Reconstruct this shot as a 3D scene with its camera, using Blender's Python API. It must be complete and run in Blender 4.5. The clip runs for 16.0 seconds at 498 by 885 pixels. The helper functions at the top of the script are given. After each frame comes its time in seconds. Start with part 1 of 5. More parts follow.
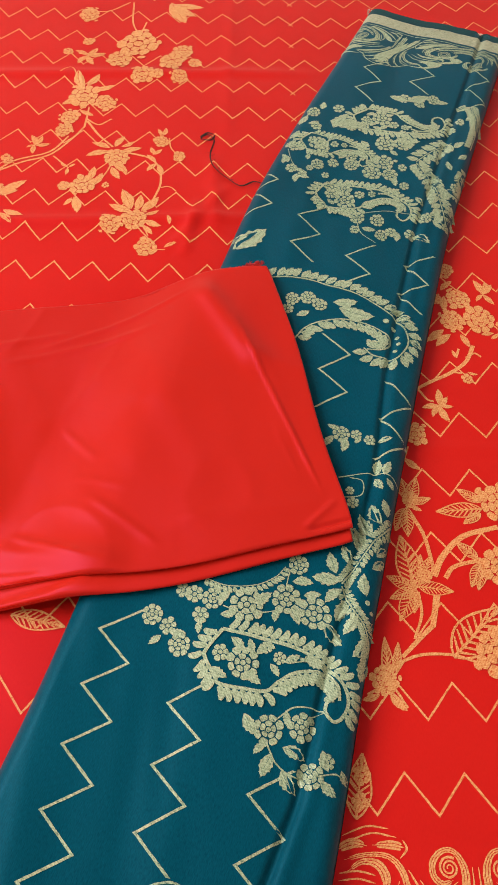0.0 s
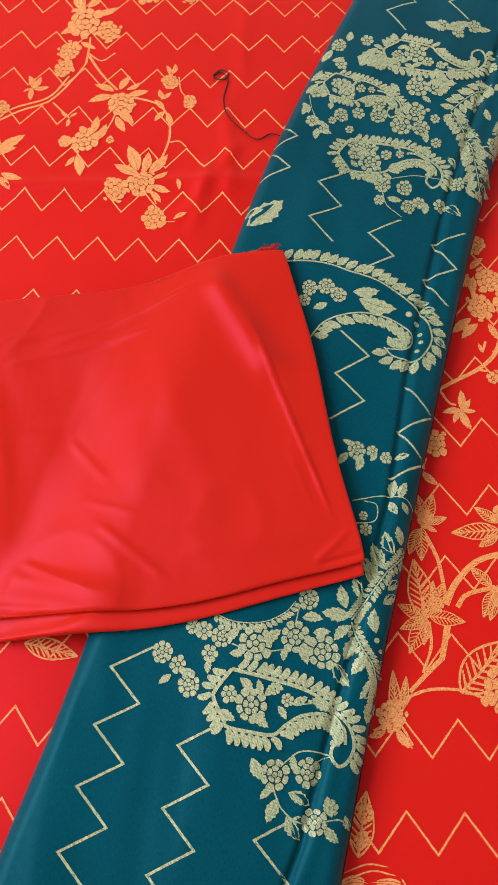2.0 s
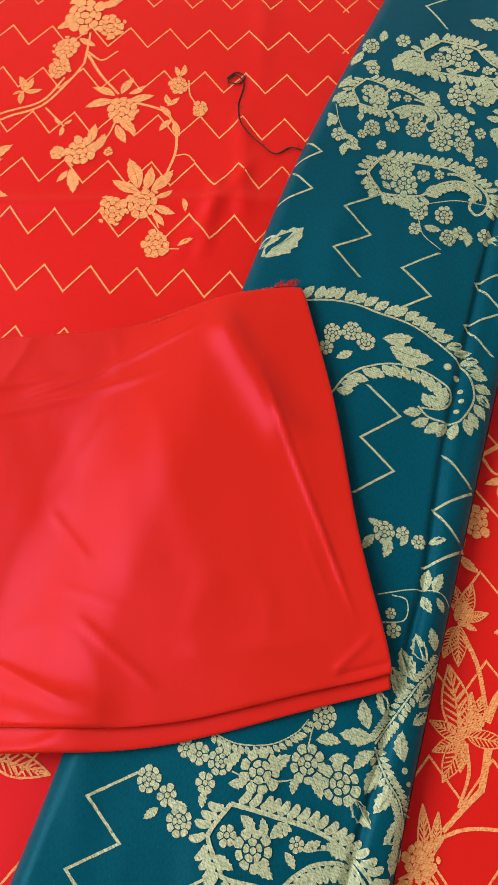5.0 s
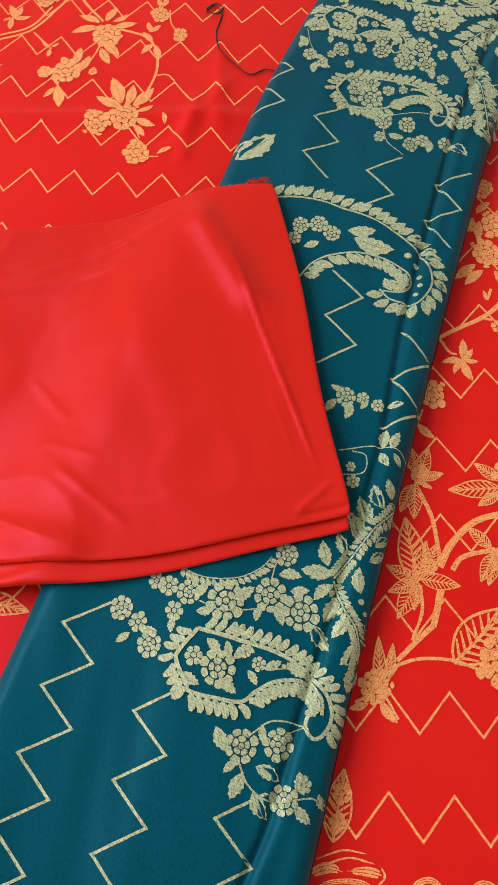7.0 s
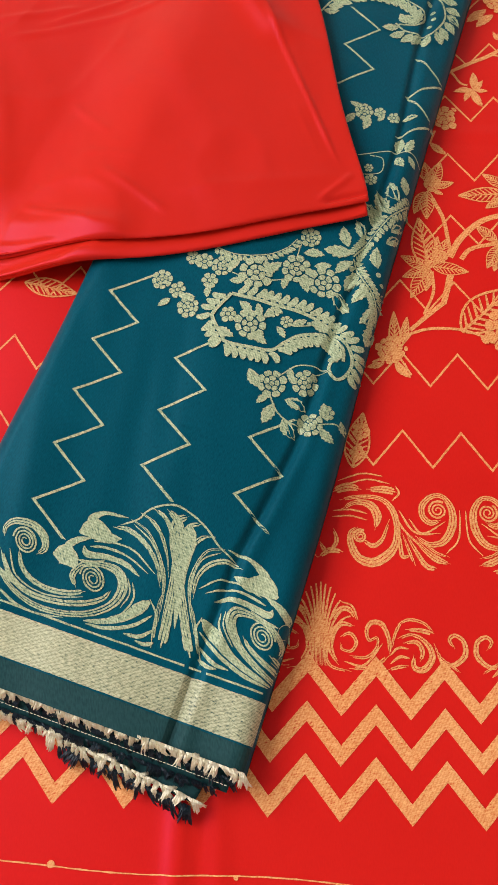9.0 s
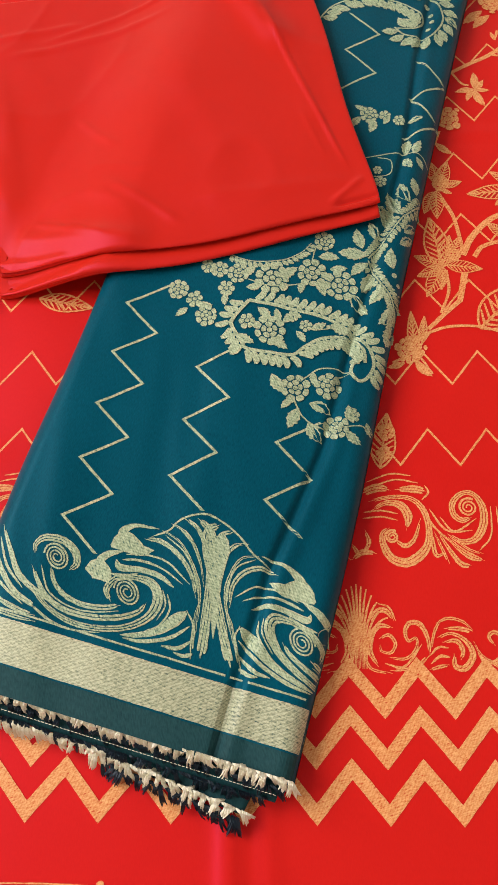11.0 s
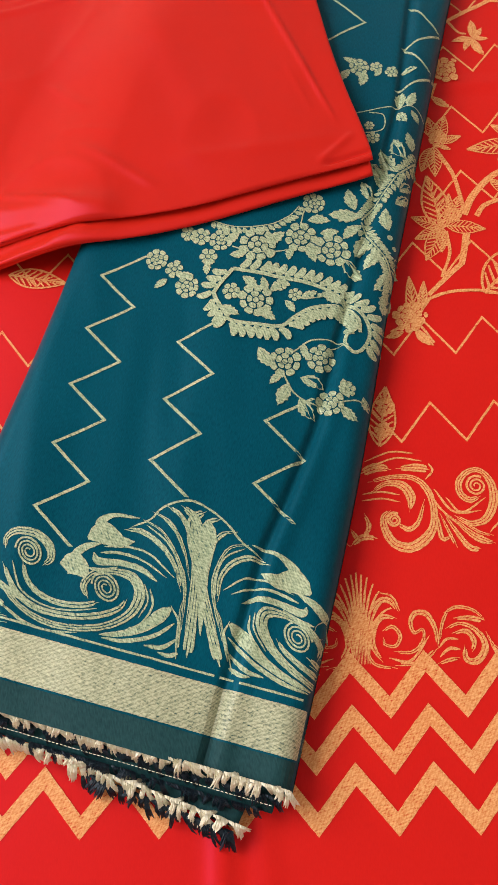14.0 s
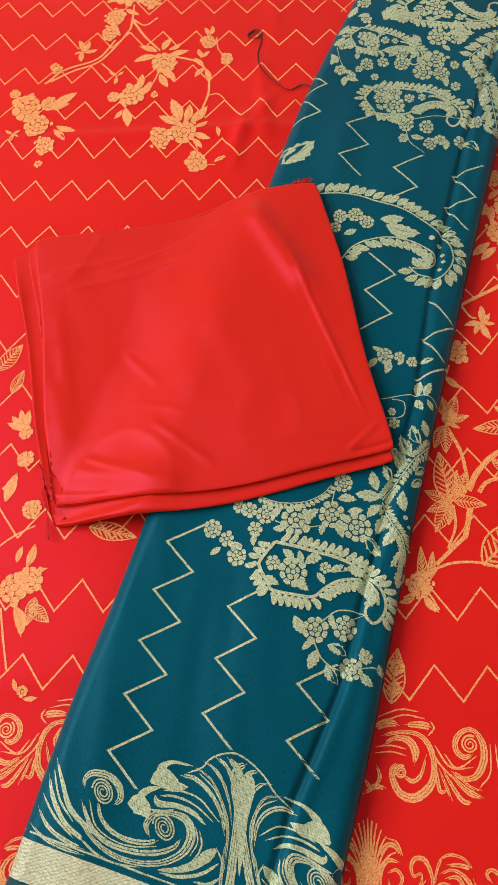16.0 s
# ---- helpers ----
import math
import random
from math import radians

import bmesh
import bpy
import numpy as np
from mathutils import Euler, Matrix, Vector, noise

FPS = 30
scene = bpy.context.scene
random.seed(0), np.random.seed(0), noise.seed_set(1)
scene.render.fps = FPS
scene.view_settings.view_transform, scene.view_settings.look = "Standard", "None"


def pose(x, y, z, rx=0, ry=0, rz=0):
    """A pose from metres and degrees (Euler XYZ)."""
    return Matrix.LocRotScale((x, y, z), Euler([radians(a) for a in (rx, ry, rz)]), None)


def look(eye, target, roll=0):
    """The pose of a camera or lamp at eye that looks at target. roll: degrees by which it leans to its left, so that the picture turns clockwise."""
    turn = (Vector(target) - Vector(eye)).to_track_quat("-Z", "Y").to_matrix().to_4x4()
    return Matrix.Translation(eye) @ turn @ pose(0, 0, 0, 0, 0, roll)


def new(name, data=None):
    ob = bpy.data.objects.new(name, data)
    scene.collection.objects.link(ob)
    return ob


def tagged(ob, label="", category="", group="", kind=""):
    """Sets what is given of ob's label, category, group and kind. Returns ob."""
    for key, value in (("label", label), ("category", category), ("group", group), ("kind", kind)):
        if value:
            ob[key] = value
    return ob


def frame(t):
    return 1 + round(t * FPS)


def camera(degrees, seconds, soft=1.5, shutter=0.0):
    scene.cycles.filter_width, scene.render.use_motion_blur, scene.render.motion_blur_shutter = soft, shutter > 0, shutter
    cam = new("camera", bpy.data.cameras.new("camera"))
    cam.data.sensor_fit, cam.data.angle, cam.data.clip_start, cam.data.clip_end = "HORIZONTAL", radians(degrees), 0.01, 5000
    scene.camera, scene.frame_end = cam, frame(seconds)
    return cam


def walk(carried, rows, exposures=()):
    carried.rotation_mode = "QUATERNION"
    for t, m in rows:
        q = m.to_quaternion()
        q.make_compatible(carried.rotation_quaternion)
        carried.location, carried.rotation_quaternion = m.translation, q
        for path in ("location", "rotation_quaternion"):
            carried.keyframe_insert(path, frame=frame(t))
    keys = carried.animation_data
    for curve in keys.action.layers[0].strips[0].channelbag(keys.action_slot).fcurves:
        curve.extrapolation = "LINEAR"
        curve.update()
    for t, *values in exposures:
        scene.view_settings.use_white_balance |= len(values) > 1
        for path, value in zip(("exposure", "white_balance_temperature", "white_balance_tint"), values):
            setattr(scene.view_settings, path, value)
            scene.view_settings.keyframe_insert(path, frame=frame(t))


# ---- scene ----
cam = camera(34.26, 16.0)
PATH = [
    (0, (0.0047, -0.0386, 0.4164), (0.0316, 1.1360, -1.2021), 2.39),
    (0.5, (0.0179, -0.0207, 0.4187), (0.0123, 1.0536, -1.2682), -0.25),
    (1, (0.0096, 0.0184, 0.4519), (0.0069, 1.0016, -1.2897), 0.24),
    (1.5, (0.0123, 0.0409, 0.4576), (-0.0002, 0.9651, -1.3160), 0.21),
    (2, (0.0118, 0.0548, 0.4541), (-0.0205, 0.9132, -1.3520), -0.46),
    (2.5, (0.0105, 0.0724, 0.4500), (-0.0372, 0.8581, -1.3886), -1.14),
    (3, (0.0149, 0.0809, 0.4453), (-0.0414, 0.7862, -1.4254), -1.75),
    (3.5, (0.0146, 0.1016, 0.4364), (-0.0618, 0.7493, -1.4543), -3.80),
    (4, (0.0134, 0.1232, 0.4339), (-0.0616, 0.8178, -1.4402), -3.14),
    (4.2, (0.0112, 0.1281, 0.4281), (-0.0609, 0.8570, -1.4330), -2.51),
    (6.5, (0.0152, 0.1022, 0.4006), (-0.0429, 0.9804, -1.3953), -0.85),
    (7, (0.0265, 0.0433, 0.3994), (-0.0159, 0.9162, -1.3996), 0.49),
    (7.5, (0.0356, -0.0210, 0.4146), (-0.0159, 0.8246, -1.3971), -0.43),
    (8, (0.0355, -0.0530, 0.4108), (-0.0191, 0.7533, -1.4187), -0.93),
    (8.5, (0.0408, -0.0827, 0.3954), (-0.0133, 0.6753, -1.4546), -0.49),
    (9, (0.0234, -0.1026, 0.3805), (-0.0303, 0.6578, -1.4685), -0.87),
    (9.5, (0.0089, -0.1093, 0.3834), (-0.0104, 0.6868, -1.4512), -0.73),
    (11.8, (0.0063, -0.1013, 0.3690), (-0.0338, 0.6913, -1.4667), -2.52),
    (12, (0.0081, -0.0998, 0.3669), (-0.0241, 0.6912, -1.4698), -1.97),
    (12.5, (0.0099, -0.0970, 0.3641), (-0.0128, 0.6842, -1.4768), -1.67),
    (13, (0.0087, -0.0914, 0.3607), (-0.0035, 0.6747, -1.4867), -1.27),
    (13.5, (0.0170, -0.0980, 0.3595), (-0.0257, 0.6718, -1.4859), -3.80),
    (14, (0.0150, -0.0983, 0.3463), (-0.0381, 0.6737, -1.4979), -5.03),
    (14.5, (0.0189, -0.0712, 0.4231), (-0.0831, 0.6970, -1.4206), -8.72),
    (15, (0.0094, -0.0451, 0.4637), (-0.0707, 0.7776, -1.3575), -5.56),
    (15.5, (0.0076, -0.0279, 0.4703), (-0.0876, 0.8142, -1.3413), -5.41),
    (16, (0.0086, -0.0246, 0.4720), (-0.0995, 0.8438, -1.3263), -5.64),
]
walk(cam, [(t, look(eye, target, roll)) for t, eye, target, roll in PATH])
WINDOW_WATTS = 60.0

# ---- light: a room added out of view, with one wide window beside the cloth, and the sky outside ----
world = bpy.data.worlds.new("sky")
scene.world = world
world.use_nodes = True
wn = world.node_tree.nodes
sky = wn.new("ShaderNodeTexSky")
sky.sky_type, sky.sun_disc = "NISHITA", False
sky.sun_elevation, sky.sun_rotation = radians(44), radians(20)
wn["Background"].inputs["Strength"].default_value = 0.12
world.node_tree.links.new(sky.outputs[0], wn["Background"].inputs["Color"])

sun = new("sun", bpy.data.lights.new("sun", "SUN"))
sun.data.energy, sun.data.angle, sun.data.color = 2.0, radians(0.6), (1.0, 0.95, 0.88)
sun.matrix_world = look((1.5, 4.0, 4.2), (0, 0, 0))


def window_light(name, eye, target, wide, high, watts, colour):
    lamp = new(name, bpy.data.lights.new(name, "AREA"))
    lamp.data.shape, lamp.data.size, lamp.data.size_y = "RECTANGLE", wide, high
    lamp.data.energy, lamp.data.color = watts, colour
    lamp.matrix_world = look(eye, target)


window_light("window_skylight", (-1.62, 0.35, 1.55), (0.0, 0.15, 0.0), 1.9, 1.3, WINDOW_WATTS, (1.0, 0.95, 0.89))


# ---- materials ----
def shader(name):
    m = bpy.data.materials.new(name)
    m.use_nodes = True
    return m, m.node_tree.nodes, m.node_tree.links, m.node_tree.nodes["Principled BSDF"]


def ramp(nodes, stops):
    r = nodes.new("ShaderNodeValToRGB")
    while len(r.color_ramp.elements) < len(stops):
        r.color_ramp.elements.new(0.5)
    for e, (p, c) in zip(r.color_ramp.elements, stops):
        e.position, e.color = p, (*c, 1)
    return r


def textile(name, dark, light, rough, thread, weave=0.25, sheen=0.0, sheen_tint=(1, 1, 1), aniso=0.0, blotch=9.0,
            turn=0.0, twill=True, bump=0.00006, spec=0.5, spec_tint=None, under=None, rib=0.0):
    """Woven cloth: thread-sized ribs, slow blotches of colour, and fine relief."""
    m, n, l, b = shader(name)
    co = n.new("ShaderNodeTexCoord")
    mp = n.new("ShaderNodeMapping")
    mp.inputs["Rotation"].default_value[2] = radians(turn)
    l.new(co.outputs["Object"], mp.inputs["Vector"])
    ns = n.new("ShaderNodeTexNoise")
    ns.inputs["Scale"].default_value, ns.inputs["Detail"].default_value = blotch, 3
    l.new(mp.outputs[0], ns.inputs["Vector"])
    fine = n.new("ShaderNodeTexNoise")
    fine.inputs["Scale"].default_value, fine.inputs["Detail"].default_value = 1.0 / (thread * 2.2), 2
    l.new(mp.outputs[0], fine.inputs["Vector"])
    run = n.new("ShaderNodeMapping")
    run.inputs["Scale"].default_value = (1.0 / thread, 0.22 / thread, 1.0)
    l.new(mp.outputs[0], run.inputs["Vector"])
    streak = n.new("ShaderNodeTexNoise")
    streak.inputs["Scale"].default_value, streak.inputs["Detail"].default_value = 1.0, 1.5
    l.new(run.outputs[0], streak.inputs["Vector"])
    wv = n.new("ShaderNodeTexWave")
    wv.wave_type, wv.bands_direction = "BANDS", "DIAGONAL" if twill else "X"
    wv.inputs["Scale"].default_value = (0.20 if rib else 0.314) / thread
    wv.inputs["Distortion"].default_value, wv.inputs["Detail"].default_value = (5.0 if rib else 1.6), 1
    wv.inputs["Detail Scale"].default_value = 3.0
    l.new(mp.outputs[0], wv.inputs["Vector"])
    total = None
    for source, share in ((ns, 0.45), (wv, weave * 0.25 + rib), (fine, weave * 1.2), (streak, weave * 3.2)):
        part_of = n.new("ShaderNodeMath")
        part_of.operation = "MULTIPLY_ADD"
        l.new(source.outputs["Fac"], part_of.inputs[0])
        part_of.inputs[1].default_value = share
        if total:
            l.new(total.outputs[0], part_of.inputs[2])
        else:
            part_of.inputs[2].default_value = 0.5 - (0.45 + weave * 4.65 + rib) / 2
        total = part_of
    r = ramp(n, [(0.10, under), (0.28, dark), (0.85, light)] if under else [(0.2, dark), (0.8, light)])
    l.new(total.outputs[0], r.inputs[0])
    l.new(r.outputs[0], b.inputs["Base Color"])
    bp = n.new("ShaderNodeBump")
    bp.inputs["Distance"].default_value, bp.inputs["Strength"].default_value = bump, 1.0
    hb = n.new("ShaderNodeMath")
    hb.operation = "ADD"
    l.new(streak.outputs["Fac"], hb.inputs[0])
    l.new(fine.outputs["Fac"], hb.inputs[1])
    l.new(hb.outputs[0], bp.inputs["Height"])
    l.new(bp.outputs[0], b.inputs["Normal"])
    b.inputs["Roughness"].default_value = rough
    b.inputs["Specular IOR Level"].default_value = spec
    if spec_tint:
        b.inputs["Specular Tint"].default_value = (*spec_tint, 1)
    b.inputs["Sheen Weight"].default_value = sheen
    b.inputs["Sheen Roughness"].default_value = 0.35
    b.inputs["Sheen Tint"].default_value = (*sheen_tint, 1)
    b.inputs["Anisotropic"].default_value = aniso
    return m


RED_CLOTH = textile("red_silk_blend", (0.60, 0.010, 0.005), (0.72, 0.020, 0.011), 0.42, 0.0005, 0.10, 0.0, bump=0.00001, spec=0.24,
                    spec_tint=(1.0, 0.22, 0.70))
RED_SATIN = textile("red_satin", (0.54, 0.014, 0.006), (0.66, 0.024, 0.012), 0.38, 0.0003, 0.07, 0.0, aniso=0.4, blotch=6.0, bump=0.000006,
                    spec=0.28, spec_tint=(1.0, 0.22, 0.60))
GOLD_RED = textile("gold_thread_on_red", (0.74, 0.24, 0.07), (0.95, 0.52, 0.23), 0.5, 0.0006, 0.34, 0.0, turn=72, bump=0.00022, spec=0.3, rib=0.16,
                   under=(0.62, 0.03, 0.012))
TEAL_CLOTH = textile("teal_silk_blend", (0.0006, 0.042, 0.070), (0.0020, 0.092, 0.148), 0.38, 0.0005, 0.20, 0.0, turn=14, bump=0.00002,
                     spec=0.17, spec_tint=(0.15, 0.70, 1.0))
GOLD_TEAL = textile("pale_gold_thread_on_teal", (0.23, 0.31, 0.19), (0.60, 0.68, 0.46), 0.42, 0.0006, 0.38, 0.0, turn=-25, bump=0.00018, spec=0.4, rib=0.14,
                    under=(0.02, 0.10, 0.11))
GOLD_BAND = textile("pale_gold_band", (0.28, 0.31, 0.20), (0.66, 0.67, 0.47), 0.42, 0.0007, 0.26, 0.0, turn=-62, bump=0.00018, spec=0.4, rib=0.26,
                    under=(0.02, 0.07, 0.07))
GREY_TEAL = textile("grey_teal_selvedge", (0.008, 0.045, 0.055), (0.022, 0.080, 0.090), 0.6, 0.0006, 0.3, turn=-14, twill=False, spec=0.12)
CREAM_YARN = textile("cream_yarn", (0.70, 0.64, 0.44), (0.94, 0.92, 0.82), 0.7, 0.0006, 0.4)
NAVY_YARN = textile("navy_yarn", (0.003, 0.010, 0.022), (0.008, 0.03, 0.055), 0.6, 0.0006, 0.4)
RED_YARN = textile("red_yarn", (0.5, 0.008, 0.008), (0.75, 0.02, 0.02), 0.5, 0.0006, 0.3)
BLACK_YARN = textile("black_yarn", (0.006, 0.004, 0.005), (0.018, 0.010, 0.010), 0.6, 0.0005, 0.3)
PLASTER = textile("warm_white_plaster", (0.70, 0.66, 0.60), (0.80, 0.77, 0.72), 0.85, 0.004, 0.3, blotch=2.0, twill=False)
FLOOR = textile("pale_stone_floor", (0.42, 0.39, 0.35), (0.55, 0.52, 0.48), 0.5, 0.01, 0.3, blotch=3.0, twill=False)


# ---- building helpers ----
def link(name, verts, faces, material, parent=None, label="", smooth=False):
    me = bpy.data.meshes.new(name)
    me.from_pydata([tuple(v) for v in verts], [], faces)
    me.materials.append(material)
    if smooth:
        me.polygons.foreach_set("use_smooth", [True] * len(me.polygons))
    me.update()
    ob = new(name, me)
    ob.parent = parent
    if label:
        ob["label"] = label
    return ob


def box(name, a, b, material, parent=None):
    bm = bmesh.new()
    bmesh.ops.create_cube(bm, size=1)
    for v in bm.verts:
        v.co = [a[i] + (b[i] - a[i]) * (v.co[i] + 0.5) for i in range(3)]
    bmesh.ops.bevel(bm, geom=bm.edges[:], offset=0.004, segments=1, affect="EDGES")
    me = bpy.data.meshes.new(name)
    bm.to_mesh(me)
    bm.free()
    me.materials.append(material)
    ob = new(name, me)
    ob.parent = parent
    return ob


def smooth(a):
    a = min(1.0, max(0.0, a))
    return a * a * (3 - 2 * a)


def ridge(x, y, x0, y0, x1, y1, width, rise):
    """A soft crease along a line, that fades towards its ends."""
    dx, dy = x1 - x0, y1 - y0
    ln = math.hypot(dx, dy)
    t = ((x - x0) * dx + (y - y0) * dy) / (ln * ln)
    d = ((x - x0) * dy - (y - y0) * dx) / ln
    if t < -0.2 or t > 1.2:
        return 0.0
    return rise * smooth((t + 0.15) / 0.3) * smooth((1.15 - t) / 0.3) * math.exp(-(d / width) ** 2)


# ---- the room: unseen walls and ceiling, added to bounce window light and block sun ----
tagged(box("floor", (-1.7, -1.6, -0.12), (1.7, 2.2, -0.004), FLOOR), "pale stone floor under the spread cloth", "floor", kind="structure")
tagged(box("ceiling", (-1.7, -1.6, 2.7), (1.7, 2.2, 2.8), PLASTER), "plain white ceiling, unseen, added to bounce light", "ceiling", kind="structure")
for nm, a, b in (("unseen_wall_south", (-1.7, -1.75, -0.12), (1.7, -1.6, 2.7)), ("unseen_wall_north", (-1.7, 2.2, -0.12), (1.7, 2.35, 2.7)),
                 ("unseen_wall_east", (1.7, -1.6, -0.12), (1.85, 2.2, 2.7))):
    tagged(box(nm, a, b, PLASTER), "unseen warm white plaster wall, added to bounce light", "wall", kind="structure")
west = new("unseen_wall_west")
tagged(west, "unseen warm white plaster wall with a window opening, added to shape the light", "wall", kind="structure")
for a, b in (((-1.85, -1.6, -0.12), (-1.7, -0.65, 2.7)), ((-1.85, 1.35, -0.12), (-1.7, 2.2, 2.7)),
             ((-1.85, -0.65, -0.12), (-1.7, 1.35, 0.85)), ((-1.85, -0.65, 2.25), (-1.7, 1.35, 2.7))):
    box("wall_panel", a, b, PLASTER, west)


# ---- height of each cloth ----
ROW_Y = [0.0645 + 0.0454 * k for k in range(-2, 9)] + [0.428 + 0.0424 * k for k in range(1, 14)]
BASE_CREASES = [
    (-0.34, 0.462, 0.02, 0.484, 0.006, 0.0011), (-0.34, 0.680, 0.04, 0.700, 0.007, 0.0010), (-0.034, 0.500, -0.040, 0.440, 0.004, 0.0012),
    (-0.010, 0.520, -0.055, 0.440, 0.003, 0.0008), (-0.022, 0.560, -0.016, 0.470, 0.005, 0.0010), (-0.012, 0.86, -0.012, 0.58, 0.006, 0.0007),
    (-0.008, -0.10, -0.006, -0.20, 0.004, 0.0012), (0.008, -0.10, 0.012, -0.17, 0.003, 0.0006), (0.10, 0.262, 0.32, 0.262, 0.003, 0.0005),
    (0.05, 0.041, 0.3, 0.041, 0.002, 0.0004), (-0.30, 0.02, -0.13, 0.05, 0.008, 0.0008),
]


def drape(x, y):
    z = 0.0006 * math.sin(9 * x + 4 * y) + 0.0006 * math.sin(13 * y - 7 * x + 1) + 0.0007 * noise.noise((x * 16, y * 11, 5))
    for c in BASE_CREASES:
        z += 2.1 * ridge(x, y, *c)
    return z


GRID_X, GRID_Y, GRID_STEP, GRID_NX, GRID_NY = -0.62, -0.42, 0.004, 321, 391
GRID = np.array([[drape(GRID_X + i * GRID_STEP, GRID_Y + j * GRID_STEP) for i in range(GRID_NX)] for j in range(GRID_NY)])


def base_h(x, y):
    """Height of the spread cloth, read between the knots of its mesh."""
    u, v = (x - GRID_X) / GRID_STEP, (y - GRID_Y) / GRID_STEP
    i, j = min(max(int(u), 0), GRID_NX - 2), min(max(int(v), 0), GRID_NY - 2)
    u, v = u - i, v - j
    return (GRID[j, i] * (1 - u) + GRID[j, i + 1] * u) * (1 - v) + (GRID[j + 1, i] * (1 - u) + GRID[j + 1, i + 1] * u) * v


STRIP_L = [(-0.1363, -0.0604), (-0.1140, 0.031), (-0.0825, 0.139), (-0.0130, 0.409), (0.031, 0.551), (0.126, 0.793)]
STRIP_R = [(0.020, -0.104), (0.052, 0.016), (0.082, 0.145), (0.150, 0.410), (0.187, 0.530), (0.258, 0.741)]
THICK = 0.018


def catmull(pts, n):
    """A smooth line through pts, n steps to each span."""
    p = [np.array(q, float) for q in pts]
    p = [2 * p[0] - p[1], *p, 2 * p[-1] - p[-2]]
    out = []
    for a, b, c, d in zip(p, p[1:], p[2:], p[3:]):
        for i in range(n):
            t = i / n
            out.append(0.5 * (2 * b + (c - a) * t + (2 * a - 5 * b + 4 * c - d) * t * t + (3 * b - a - 3 * c + d) * t ** 3))
    return out + [p[-2]]


EDGE_L, EDGE_R = np.array(catmull(STRIP_L, 12)), np.array(catmull(STRIP_R, 12))


def strip_uv(x, y):
    """Distances in metres from the strip's left and right edge."""
    xl, xr = np.interp(y, EDGE_L[:, 1], EDGE_L[:, 0]), np.interp(y, EDGE_R[:, 1], EDGE_R[:, 0])
    return (x - xl) * 0.96, (xr - x) * 0.96


def strip_profile(dl, dr, y):
    d = max(0.0, min(dl, dr))
    edge = math.sqrt(max(0.0, 1 - (1 - min(1.0, d / 0.010)) ** 2))
    fold = np.interp(y, (-0.07, -0.01, 0.046, 0.14, 0.235, 0.31, 0.45), (0.035, 0.033, 0.023, 0.018, 0.016, 0.022, 0.025))
    z = THICK * (0.45 + 0.55 * edge)
    z -= 0.0016 * smooth((fold + 0.004 - dr) / 0.008)
    z -= 0.0024 * math.exp(-((dr - fold) / 0.0022) ** 2)
    z += 0.0014 * math.exp(-((dr - fold + 0.006) / 0.004) ** 2)
    z += 0.0007 * math.sin(26 * y + 60 * dl) * edge + 0.0005 * math.sin(90 * dl) * edge
    z += edge * (0.0016 * noise.noise((dl * 34 + y * 5, y * 7, 1.3)) + 0.0006 * noise.noise((dl * 85 + y * 22, y * 16, 7.7)))
    z += 0.0011 * math.exp(-((dl - 0.045 - 0.12 * max(0, 0.1 - y)) / 0.012) ** 2)
    return z


def strip_h(x, y):
    dl, dr = strip_uv(x, y)
    return strip_profile(dl, dr, y)


# ---- drawing woven figures on a cloth ----
# outline of a paisley, its head at 0 and its tail at 1: upper side with the hook, lower side, and an inner line
PAISLEY_TOP = [(0.110, -0.174), (0.310, -0.197), (0.564, -0.216), (0.718, -0.193), (0.849, -0.140), (0.936, -0.082), (0.981, 0.008), (0.965, 0.103), (0.920, 0.143), (0.863, 0.103), (0.857, 0.041), (0.893, 0.021)]
PAISLEY_LOW = [(0.110, -0.174), (0.058, -0.021), (0.068, 0.037), (0.166, 0.131), (0.208, 0.164), (0.353, 0.143), (0.486, 0.110), (0.540, 0.032), (0.614, -0.054), (0.724, -0.111), (0.821, -0.112), (0.898, -0.065), (0.925, 0.010)]
PAISLEY_MID = [(0.628, -0.153), (0.711, -0.167), (0.808, -0.133), (0.881, -0.077)]


